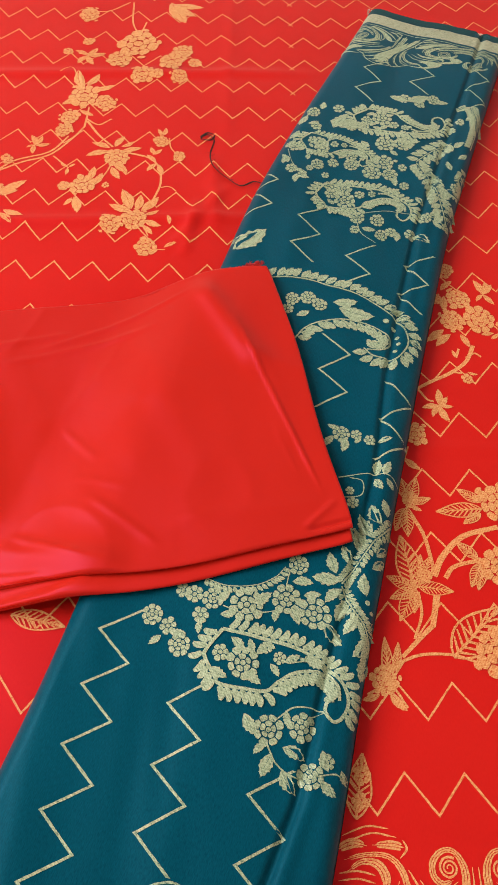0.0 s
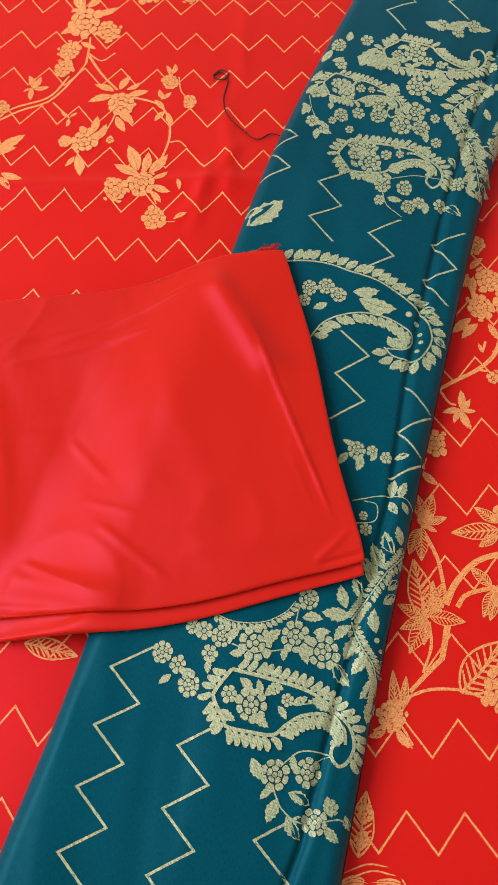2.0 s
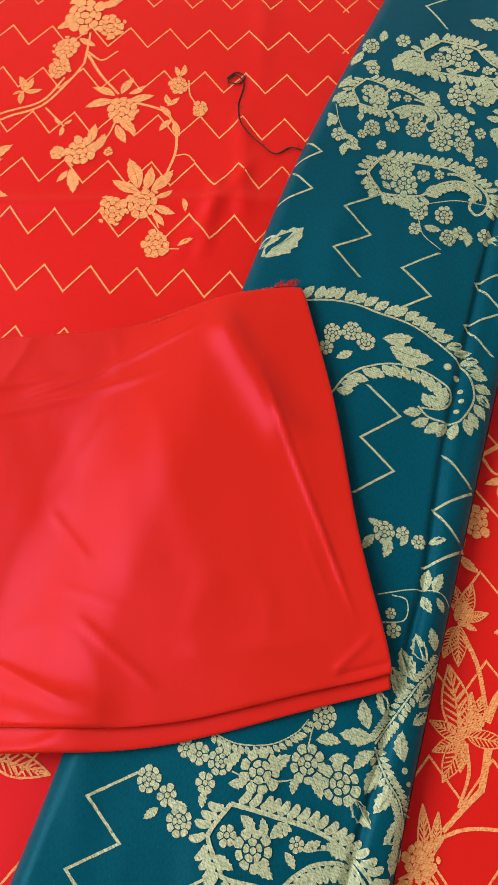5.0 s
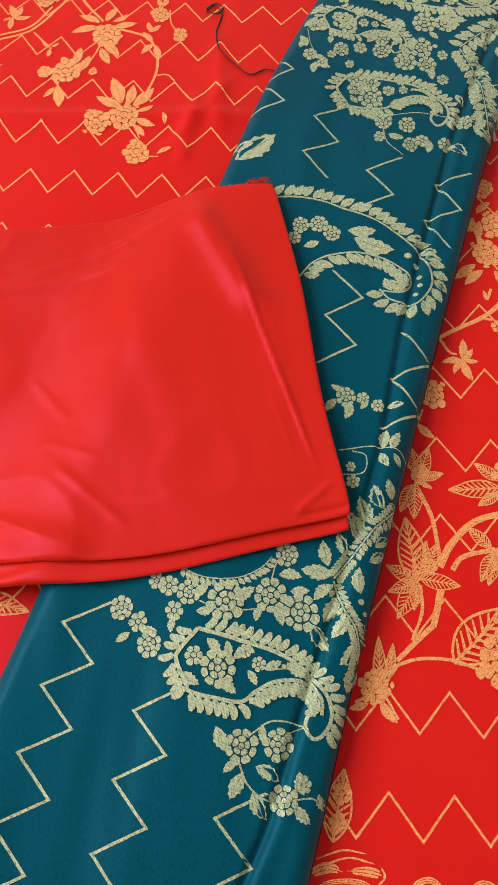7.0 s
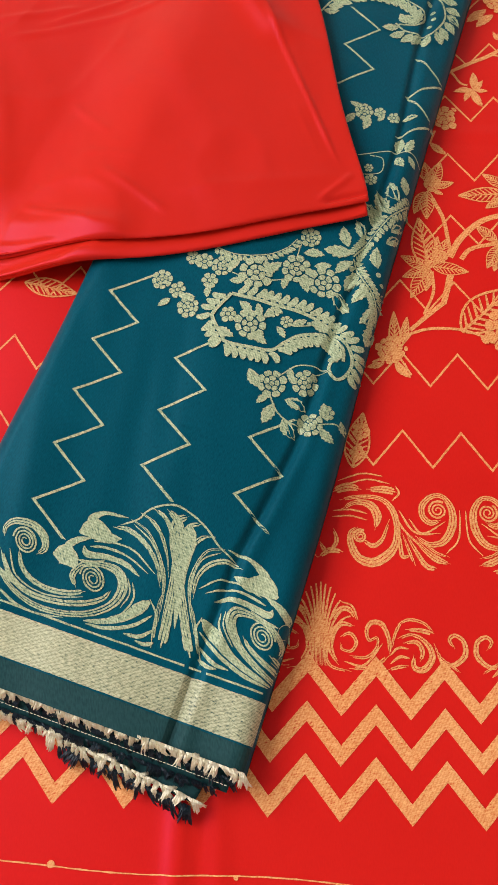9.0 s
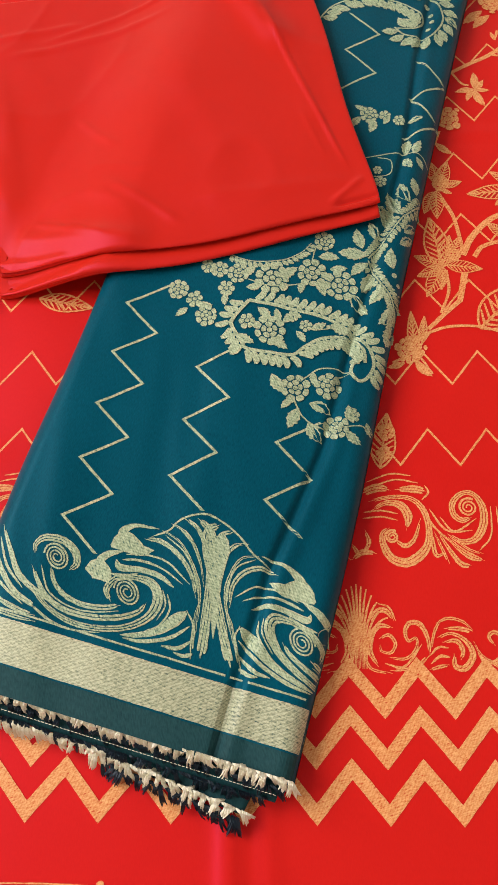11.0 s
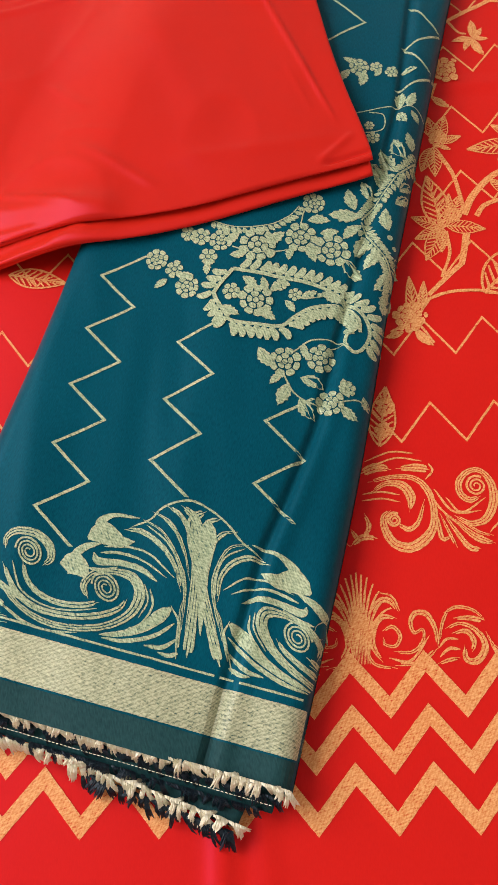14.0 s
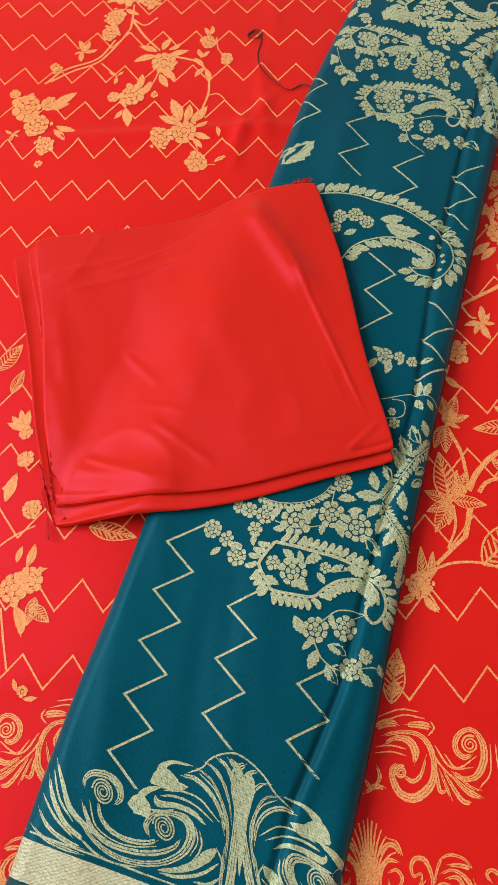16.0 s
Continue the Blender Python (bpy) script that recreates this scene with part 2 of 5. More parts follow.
class Weave:
    """Gathers flat figures, laid on a cloth's surface, into one mesh."""

    def __init__(self, height, lift, inside=None):
        Weave.made += 1
        self.v, self.f, self.height, self.lift, self.inside = [], [], height, lift + (Weave.made % 23) * 0.000007, inside
        self.level = 0.0

    made = 0

    def rise(self):
        self.level += 0.000008

    def poly(self, pts, up=0.0):
        cx, cy = sum(p[0] for p in pts) / len(pts), sum(p[1] for p in pts) / len(pts)
        if self.inside and not self.inside(cx, cy):
            return
        k = len(self.v)
        pts = [(x + 0.00020 * noise.noise((x * 2100, y * 2100, 0)), y + 0.00020 * noise.noise((x * 2100, y * 2100, 9))) for x, y in pts]
        self.v += [(x, y, self.height(x, y) + self.lift + self.level + up) for x, y in pts]
        self.f.append(list(range(k, k + len(pts))))

    def ribbon(self, pts, w0, w1=None, up=0.0, taper=False):
        """A band along pts; w0 to w1 wide, or w0 a list of widths."""
        self.rise()
        n = len(pts)
        w1 = w0 if w1 is None else w1
        sides = []
        for i, p in enumerate(pts):
            a, b = pts[max(0, i - 1)], pts[min(n - 1, i + 1)]
            dx, dy = b[0] - a[0], b[1] - a[1]
            ln = math.hypot(dx, dy) or 1
            w = (w0[i] if isinstance(w0, list) else w0 + (w1 - w0) * i / (n - 1)) / 2
            if taper:
                w *= 0.25 + 0.75 * math.sin(math.pi * (0.08 + 0.84 * i / (n - 1)))
            sides.append(((p[0] - dy / ln * w, p[1] + dx / ln * w), (p[0] + dy / ln * w, p[1] - dx / ln * w)))
        for (a, b), (c, d) in zip(sides, sides[1:]):
            self.poly([a, b, d, c], up)

    def zigzag(self, x, y, ang, step, amp, n, w):
        """n strokes of a zigzag along ang, mitred at its corners."""
        c, s = math.cos(ang), math.sin(ang)
        m = w / 2 * math.hypot(step, amp) / step
        low, high = [], []
        for i in range(n + 1):
            u, v = step * i, (amp if i % 2 else 0.0) - amp / 2
            for side, off in ((low, -m), (high, m)):
                side.append((x + c * u - s * (v + off), y + s * u + c * (v + off)))
        for i in range(n):
            for j in range(10):
                q = [j / 10, (j + 1) / 10]
                mixd = lambda row, t: tuple(row[i][k] + (row[i + 1][k] - row[i][k]) * t for k in (0, 1))
                self.poly([mixd(low, q[0]), mixd(low, q[1]), mixd(high, q[1]), mixd(high, q[0])])

    def petal(self, x, y, ang, ln, wd, up=0.0, round_end=0.75):
        self.rise()
        pts = []
        for i in range(9):
            t = i / 8
            u = ln * (1 - math.cos(math.pi * t)) / 2
            pts.append((u, wd / 2 * math.sin(math.pi * t ** round_end)))
        pts += [(u, -v) for u, v in pts[-2:0:-1]]
        c, s = math.cos(ang), math.sin(ang)
        self.poly([(x + c * u - s * v, y + s * u + c * v) for u, v in pts], up)

    def leaf(self, x0, y0, x1, y1, fat=0.44, up=0.0, tooth=0.10):
        """A pointed, slightly bent leaf of two halves with an open midrib and nicked edges."""
        self.rise()
        ln, ang = math.hypot(x1 - x0, y1 - y0), math.atan2(y1 - y0, x1 - x0)
        c, s = math.cos(ang), math.sin(ang)
        bend = 0.30 * math.sin(410 * x0 + 310 * y0)
        for side in (1, -1):
            full = fat * (1.0 + 0.18 * side * math.sin(700 * x1))
            pts = [(0, 0.003 * side)]
            for i in range(1, 10):
                t = i / 10
                nick = 1 - tooth if i % 2 else 1 + tooth
                pts.append((t + (0.04 if i % 2 == 0 else 0), side * full / 2 * math.sin(math.pi * t ** 0.85) * nick))
            pts += [(1.0, 0.0), (0.6, 0.004 * side), (0.3, 0.005 * side)]
            if side < 0:
                pts.reverse()
            self.poly([(x0 + ln * (c * u - s * (v + bend * u * (1 - u))), y0 + ln * (s * u + c * (v + bend * u * (1 - u)))) for u, v in pts], up)

    def drawn_leaf(self, x0, y0, x1, y1, fat):
        """A leaf drawn in outline, with midrib and hatched veins."""
        ln, ang = math.hypot(x1 - x0, y1 - y0), math.atan2(y1 - y0, x1 - x0)
        c, s = math.cos(ang), math.sin(ang)
        to = lambda u, v: (x0 + ln * (c * u - s * v), y0 + ln * (s * u + c * v))
        w = max(0.0007, ln * 0.032)
        edge = lambda t: fat / 2 * math.sin(math.pi * t ** 0.8)
        for side in (1, -1):
            self.ribbon([to(t, side * edge(t)) for t in np.linspace(0, 1, 13)], w)
            for t in np.linspace(0.10, 0.82, 8):
                a, b = to(t, 0.01 * side), to(min(0.99, t + 0.13), side * edge(min(0.97, t + 0.13)) * 0.86)
                self.ribbon([a, ((a[0] + b[0]) / 2, (a[1] + b[1]) / 2), b], w * 1.25, w * 0.7)
        self.ribbon([to(t, 0) for t in np.linspace(0, 1, 9)], w * 1.3, w * 0.6, 0.00005)

    def lobe(self, x, y, a, half, r0, r1, squash, tilt, fill=1.0):
        """One petal of a flower head: a rounded wedge between two radii."""
        self.rise()
        pts = []
        for q, rr in ((-0.90, r0), (-0.95, r0 + (r1 - r0) * 0.45), (-0.93, r0 + (r1 - r0) * 0.72), (-0.58, r0 + (r1 - r0) * 0.96), (0.0, r1), (0.58, r0 + (r1 - r0) * 0.96),
                      (0.93, r0 + (r1 - r0) * 0.72), (0.95, r0 + (r1 - r0) * 0.45), (0.90, r0)):
            u, v = rr * math.cos(a + q * half * fill), rr * math.sin(a + q * half * fill) * squash
            pts.append((x + u * math.cos(tilt) - v * math.sin(tilt), y + u * math.sin(tilt) + v * math.cos(tilt)))
        self.poly(pts)

    def bloom(self, x, y, r, seed=0):
        """A full flower head: rings of petals with the ground showing between them, each its own figure."""
        rnd = random.Random(int(x * 9000 + y * 7000) + seed)
        n = 6 if r < 0.006 else 9
        squash, tilt = 1.0 + 0.45 * max(0.0, y), rnd.uniform(-0.2, 0.2)
        rings = ((0.60, 1.0, n), (0.29, 0.57, n - 3)) if r > 0.0045 else ((0.40, 1.0, 6),)
        lobes = []
        for r0, r1, k in rings:
            a0 = rnd.uniform(0, 6)
            for i in range(k):
                grow = rnd.uniform(0.86, 1.14) if r1 == 1.0 else 1.0
                lobes.append((x, y, a0 + math.tau * i / k, math.pi / k, r * r0, r * r1 * grow, squash, tilt))
        if r > 0.007:
            for i in range(3):
                a = rnd.uniform(0, 6.3)
                lobes.append((x + r * 0.9 * math.cos(a), y + r * 0.9 * math.sin(a) * squash, a, 1.0, r * 0.1, r * 0.34, 1.0, 0))
        petals = []
        for i, one in enumerate(lobes):
            w = Weave(self.height, self.lift + 0.000008 * i, self.inside)
            w.lobe(*one)
            petals.append(w)
        return petals

    def flower(self, x, y, r):
        """A full rosette: a ring of round petals about an inner ring and an eye."""
        rnd = random.Random(int(x * 9000 + y * 7000))
        n, tilt = (9 if r > 0.008 else 8 if r > 0.005 else 6), rnd.uniform(-0.2, 0.2)
        squash = 1.0 + 0.45 * max(0.0, y)
        rings = ((0.60, 1.0, n), (0.24, 0.53, 5)) if r > 0.005 else ((0.36, 1.0, n),)
        for r0, r1, k in rings:
            a0 = rnd.uniform(0, 6)
            for i in range(k):
                self.lobe(x, y, a0 + math.tau * i / k, math.pi / k, r * r0, r * r1 * rnd.uniform(0.92, 1.08), squash, tilt, 0.92)
        self.disc(x, y, r * (0.17 if r > 0.005 else 0.26))

    def disc(self, x, y, r, up=0.0):
        self.rise()
        self.poly([(x + r * math.cos(math.tau * i / 9), y + r * math.sin(math.tau * i / 9)) for i in range(9)], up)

    def spiral(self, x, y, r, turns, start, way, w, inner=0.16):
        n = int(turns * 22)
        pts = []
        for i in range(n + 1):
            t = i / n
            q = r * (1 - t) + r * inner * t
            a = start + way * math.tau * turns * t
            pts.append((x + q * math.cos(a), y + q * math.sin(a)))
        self.ribbon(pts, w, w * 0.55)

    def vine(self, w, leaf_len, side, pts):
        line = catmull(pts, 10)
        self.ribbon(line, w)
        run, gap = 0.0, leaf_len * 0.42
        for a, b in zip(line, line[1:]):
            run += math.hypot(*(b - a))
            if run < gap:
                continue
            run = 0.0
            ang = math.atan2(b[1] - a[1], b[0] - a[0])
            for s in ((1, -1) if side == 0 else (side,)):
                q = ang + s * 1.0
                ox, oy = a[0] + math.cos(ang + s * 1.57) * w * 0.7, a[1] + math.sin(ang + s * 1.57) * w * 0.7
                self.leaf(ox, oy, ox + leaf_len * math.cos(q), oy + leaf_len * math.sin(q), 0.56)

    def paisley(self, x0, y0, x1, y1, flip):
        """A hooked teardrop from head to tail: double outline with leaflets all round, flowers within."""
        ln, ang = math.hypot(x1 - x0, y1 - y0), math.atan2(y1 - y0, x1 - x0)
        c, s = math.cos(ang), math.sin(ang)
        to = lambda u, v: (x0 + ln * (c * u + s * v * flip), y0 + ln * (s * u - c * v * flip))
        for shape, side, last in ((PAISLEY_TOP, flip, 0.60), (PAISLEY_LOW, -flip, 1.0)):
            line = [np.array(to(*p)) for p in catmull(shape, 10)]
            self.ribbon(line, ln * 0.024, ln * 0.020)
            run, gap = 0.0, ln * 0.041
            for i, (a, b) in enumerate(zip(line, line[1:])):
                run += math.hypot(*(b - a))
                if run < gap or i > last * len(line):
                    continue
                run = 0.0
                t = math.atan2(b[1] - a[1], b[0] - a[0])
                x, y = a[0] + math.cos(t + side * 1.57) * ln * 0.018, a[1] + math.sin(t + side * 1.57) * ln * 0.018
                tooth = []
                for k in range(6):
                    q = t + side * (0.55 + 0.26 * k)
                    tooth.append((x, y))
                    x, y = x + ln * 0.0185 * math.cos(q), y + ln * 0.0185 * math.sin(q)
                self.ribbon(tooth, [ln * g for g in (0.022, 0.038, 0.043, 0.044, 0.038, 0.018)])
        self.ribbon([to(*p) for p in catmull(PAISLEY_MID, 8)], ln * 0.026, ln * 0.016)

    def inside_flowers(self, x0, y0, x1, y1, flip):
        ln, ang = math.hypot(x1 - x0, y1 - y0), math.atan2(y1 - y0, x1 - x0)
        c, s = math.cos(ang), math.sin(ang)
        to = lambda u, v: (x0 + ln * (c * u + s * v * flip), y0 + ln * (s * u - c * v * flip))
        for u, v, r in ((0.19, -0.04, 0.06), (0.34, 0.02, 0.10), (0.46, -0.09, 0.05), (0.57, -0.13, 0.04)):
            self.flower(*to(u, v), ln * r)
        for a, b in (((0.22, -0.13), (0.3, -0.07)), ((0.36, -0.1), (0.37, -0.17)), ((0.40, 0.06), (0.46, 0.10)), ((0.18, 0.05), (0.26, 0.11))):
            self.leaf(*to(*a), *to(*b), 0.5)

    def done(self, name, material, parent, label=""):
        if self.f:
            return link(name, self.v, self.f, material, parent, label)


NAMES = {"B": "bloom", "F": "flower", "L": "leaf", "O": "veined_leaf", "S": "stem", "V": "leafy_vine", "P": "paisley", "D": "dot"}
LIFTS = {"S": 0.0, "V": 0.00006, "L": 0.00012, "O": 0.0001, "P": 0.00012, "B": 0.0002, "F": 0.0002, "D": 0.0002}


def figures(table, height, material, parent, inside=None, lift=0.00016, fat=0.46, tooth=0.10, bold=1.0):
    """Each woven figure of a table becomes one part of its cloth."""
    for kind, *v in table:
        w = Weave(height, lift + LIFTS[kind], inside)
        if kind == "B":
            w.disc(v[0], v[1], v[2] * 0.30)
            core = w.done(NAMES[kind], material, parent)
            for petal in Weave(height, lift + LIFTS[kind], inside).bloom(v[0], v[1], v[2] * 1.14):
                petal.done("petal", material, core)
            continue
        elif kind == "F":
            w.flower(v[0], v[1], v[2])
        elif kind == "D":
            w.disc(*v)
        elif kind == "L":
            w.leaf(*v, fat, 0.0, tooth)
        elif kind == "O":
            w.drawn_leaf(*v)
        elif kind == "S":
            w.ribbon(catmull(list(zip(v[1::2], v[2::2])), 8), v[0] * bold, v[0] * bold * 0.8)
        elif kind == "V":
            w.vine(v[0], v[1], int(v[2]), list(zip(v[3::2], v[4::2])))
        elif kind == "P":
            w.paisley(*v)
        w.done(NAMES[kind], material, parent)


# ---- where the woven figures lie on the cloths: start, end or middle, and size ----
LEFT_SPRAY_BLOOMS = [
    ("B", -0.1565, 0.7982, 0.0092), ("B", -0.1028, 0.7457, 0.0166), ("B", -0.118, 0.7165, 0.0097), ("B", -0.0576, 0.7334, 0.0083),
    ("B", -0.0678, 0.7142, 0.0098), ("B", -0.0455, 0.7134, 0.006), ("B", -0.0586, 0.6877, 0.0074), ("B", -0.0937, 0.6878, 0.0095),
    ("B", -0.0791, 0.6905, 0.0048), ("B", -0.1433, 0.6517, 0.0123), ("B", -0.1234, 0.6408, 0.0087), ("B", -0.1518, 0.617, 0.0075),
    ("B", -0.1543, 0.5962, 0.0069), ("B", -0.1511, 0.7461, 0.005), ("B", -0.1684, 0.7272, 0.0043), ("B", -0.1942, 0.5509, 0.0038),
    ("B", -0.1044, 0.5591, 0.0086), ("B", -0.1284, 0.5195, 0.0087), ("B", -0.1428, 0.5174, 0.0041),
]
LEFT_SPRAY_BLOOMS_NEAR = [
    ("B", -0.0998, 0.4709, 0.0079), ("B", -0.0814, 0.4772, 0.0089), ("B", -0.0679, 0.5835, 0.0059), ("B", -0.0513, 0.5615, 0.0048),
    ("B", -0.0698, 0.4468, 0.0074), ("B", -0.1091, 0.5204, 0.0028),
]
LEFT_SPRAY_LEAVES = [
    ("L", -0.1105, 0.5668, -0.1303, 0.5595), ("L", -0.1111, 0.5716, -0.1275, 0.579), ("L", -0.1069, 0.5735, -0.0998, 0.5895), ("L", -0.1009, 0.5672, -0.0836, 0.5729),
    ("L", -0.1016, 0.5737, -0.0913, 0.5824), ("L", -0.1064, 0.5511, -0.0926, 0.5362), ("L", -0.1067, 0.5448, -0.0983, 0.5283), ("L", -0.0835, 0.4854, -0.1035, 0.4958),
    ("L", -0.0852, 0.4895, -0.0946, 0.5151), ("L", -0.0806, 0.4883, -0.0788, 0.5084), ("L", -0.0769, 0.4871, -0.064, 0.5062), ("L", -0.0741, 0.4802, -0.0627, 0.4891),
    ("L", -0.0736, 0.4747, -0.0594, 0.4699), ("L", -0.0745, 0.4706, -0.0657, 0.4602), ("L", -0.1224, 0.5273, -0.1209, 0.5449), ("L", -0.1192, 0.5199, -0.1133, 0.5368),
    ("L", -0.134, 0.5031, -0.1397, 0.4929), ("L", -0.1323, 0.5046, -0.1276, 0.4835), ("L", -0.0558, 0.4448, -0.0462, 0.4504),
]
LEFT_SPRAY_LEAVES_FAR = [
    ("L", -0.1465, 0.6647, -0.1537, 0.6914), ("L", -0.1429, 0.6687, -0.1329, 0.6866), ("L", -0.1367, 0.6614, -0.1179, 0.67), ("L", -0.1481, 0.6496, -0.1626, 0.6361),
    ("L", -0.1442, 0.628, -0.1311, 0.6198), ("L", -0.1757, 0.5735, -0.1828, 0.5699), ("L", -0.1757, 0.5735, -0.181, 0.5881), ("L", -0.1757, 0.5735, -0.171, 0.5869),
    ("L", -0.1757, 0.5735, -0.1625, 0.5757), ("L", -0.1757, 0.5735, -0.1754, 0.5605), ("L", -0.1494, 0.7199, -0.1627, 0.7296), ("L", -0.1494, 0.7199, -0.1409, 0.735),
    ("L", -0.1494, 0.7199, -0.1415, 0.7041), ("L", -0.1494, 0.7199, -0.1567, 0.7052), ("L", -0.1494, 0.7199, -0.132, 0.725),
]
LEFT_SPRAY_LEAVES_TOP = [
    ("L", -0.0704, 0.5527, -0.0789, 0.5635), ("L", -0.0693, 0.5512, -0.0769, 0.54), ("L", -0.0712, 0.5638, -0.076, 0.5749), ("L", -0.0673, 0.5497, -0.0625, 0.536),
    ("L", -0.0741, 0.5637, -0.0661, 0.5721), ("L", -0.0773, 0.8195, -0.0483, 0.8025), ("L", -0.0729, 0.8245, -0.041, 0.8217), ("L", -0.0756, 0.8292, -0.0579, 0.7881),
    ("L", -0.1433, 0.5431, -0.1498, 0.5491), ("L", -0.1424, 0.5432, -0.1374, 0.5481), ("L", -0.1431, 0.5416, -0.1436, 0.5324), ("L", -0.0553, 0.481, -0.0533, 0.4715),
    ("L", -0.069, 0.5918, -0.0722, 0.6019), ("L", -0.0675, 0.5919, -0.0654, 0.6039),
]
LEFT_SPRAY_STEMS = [
    ("S", 0.0014, -0.1987, 0.5375, -0.182, 0.5492, -0.1601, 0.5605, -0.1445, 0.5857, -0.1369, 0.603), ("S", 0.0013, -0.1369, 0.603, -0.1367, 0.6204, -0.1369, 0.6338), ("S", 0.0015, -0.1356, 0.6117, -0.1231, 0.5909, -0.1088, 0.5734), ("S", 0.0011, -0.1359, 0.6143, -0.1249, 0.6061, -0.1145, 0.6154),
    ("S", 0.001, -0.1574, 0.5582, -0.1477, 0.5476, -0.1421, 0.5416), ("S", 0.0014, -0.096, 0.5659, -0.0761, 0.5588, -0.0669, 0.5451, -0.0641, 0.5261, -0.0662, 0.5112, -0.0719, 0.4915), ("S", 0.0009, -0.0635, 0.5186, -0.0566, 0.5197, -0.0507, 0.514), ("S", 0.0009, -0.1072, 0.5495, -0.1115, 0.5338, -0.119, 0.5184),
    ("S", 0.0008, -0.0614, 0.5889, -0.0589, 0.5741, -0.053, 0.5647),
]
LEFT_SPRAY_STEMS_FAR = [
    ("S", 0.0012, -0.1143, 0.8268, -0.1117, 0.7871, -0.1038, 0.763), ("S", 0.0012, -0.1638, 0.8094, -0.1402, 0.8062, -0.1178, 0.8265), ("S", 0.0007, -0.073, 0.4686, -0.0691, 0.4587), ("S", 0.0007, -0.0635, 0.4432, -0.0548, 0.4423),
    ("S", 0.0009, -0.1338, 0.726, -0.1581, 0.7236), ("S", 0.0008, -0.1704, 0.6885, -0.1662, 0.6967, -0.1598, 0.697, -0.1514, 0.674), ("S", 0.0011, -0.098, 0.788, -0.1017, 0.7653),
]
WEST_CLUSTER = [
    ("B", -0.2131, 0.5073, 0.0104), ("B", -0.1957, 0.511, 0.0057), ("B", -0.202, 0.4867, 0.0093), ("B", -0.1929, 0.4631, 0.0064),
    ("B", -0.2267, 0.5232, 0.0043), ("B", -0.1972, 0.5551, 0.0039), ("B", -0.1952, 0.445, 0.0027), ("L", -0.1932, 0.507, -0.1737, 0.5237),
    ("L", -0.1912, 0.5031, -0.1781, 0.5107), ("L", -0.1864, 0.4853, -0.1688, 0.4789), ("L", -0.1877, 0.4816, -0.1766, 0.4678), ("L", -0.2214, 0.4769, -0.2279, 0.482),
    ("L", -0.2214, 0.4769, -0.2152, 0.4731), ("L", -0.2214, 0.4769, -0.2216, 0.467), ("L", -0.2214, 0.4769, -0.2157, 0.4819), ("L", -0.2245, 0.5185, -0.2269, 0.5101),
    ("L", -0.2167, 0.5151, -0.2101, 0.5249), ("S", 0.0014, -0.203, 0.5348, -0.1884, 0.5515, -0.1618, 0.5641, -0.1488, 0.5878),
]
EAST_SPRAY_BLOOMS = [
    ("B", 0.1582, 0.4289, 0.0061), ("B", 0.1647, 0.3987, 0.008), ("B", 0.1774, 0.3784, 0.0103), ("B", 0.1566, 0.3765, 0.0078),
    ("B", 0.1598, 0.3206, 0.0035), ("B", 0.1183, 0.273, 0.0073), ("B", 0.1471, 0.3981, 0.0042), ("L", 0.154, 0.363, 0.142, 0.3507),
    ("L", 0.1497, 0.3673, 0.1361, 0.3548), ("L", 0.1609, 0.3633, 0.1658, 0.3504), ("L", 0.1759, 0.3638, 0.1858, 0.3652), ("L", 0.1512, 0.4042, 0.1437, 0.3909),
    ("L", 0.1543, 0.4019, 0.1529, 0.3855), ("L", 0.1525, 0.4078, 0.1623, 0.4179), ("L", 0.1095, 0.2541, 0.1195, 0.2449),
]
EAST_SPRAY_LEAVES = [
    ("L", 0.1836, 0.4042, 0.1784, 0.4197), ("L", 0.1836, 0.4042, 0.1917, 0.4153), ("L", 0.1836, 0.4042, 0.1907, 0.3938), ("L", 0.1836, 0.4042, 0.1774, 0.3968),
    ("L", 0.1836, 0.4042, 0.187, 0.4176), ("L", 0.1375, 0.2968, 0.1382, 0.3114), ("L", 0.1375, 0.2968, 0.1252, 0.2946), ("L", 0.1375, 0.2968, 0.1468, 0.2962),
    ("L", 0.1375, 0.2968, 0.1427, 0.2829), ("L", 0.1375, 0.2968, 0.1318, 0.2872), ("L", 0.1375, 0.2968, 0.1439, 0.3052), ("L", 0.1608, 0.3272, 0.1675, 0.3254),
    ("L", 0.1541, 0.3405, 0.1527, 0.3478), ("L", 0.1825, 0.3596, 0.1891, 0.3653),
]
EAST_SPRAY_STEMS = [
    ("S", 0.002, 0.1685, 0.3526, 0.1615, 0.3376, 0.1499, 0.3269, 0.1352, 0.3183, 0.1216, 0.3099), ("S", 0.0012, 0.1616, 0.3407, 0.1682, 0.3451, 0.1725, 0.3421), ("S", 0.0012, 0.1577, 0.349, 0.1549, 0.3405), ("S", 0.0011, 0.1248, 0.311, 0.1299, 0.3024, 0.1342, 0.3006),
    ("S", 0.0009, 0.1129, 0.263, 0.1097, 0.2532), ("S", 0.0012, 0.1518, 0.3269, 0.1567, 0.3261),
]
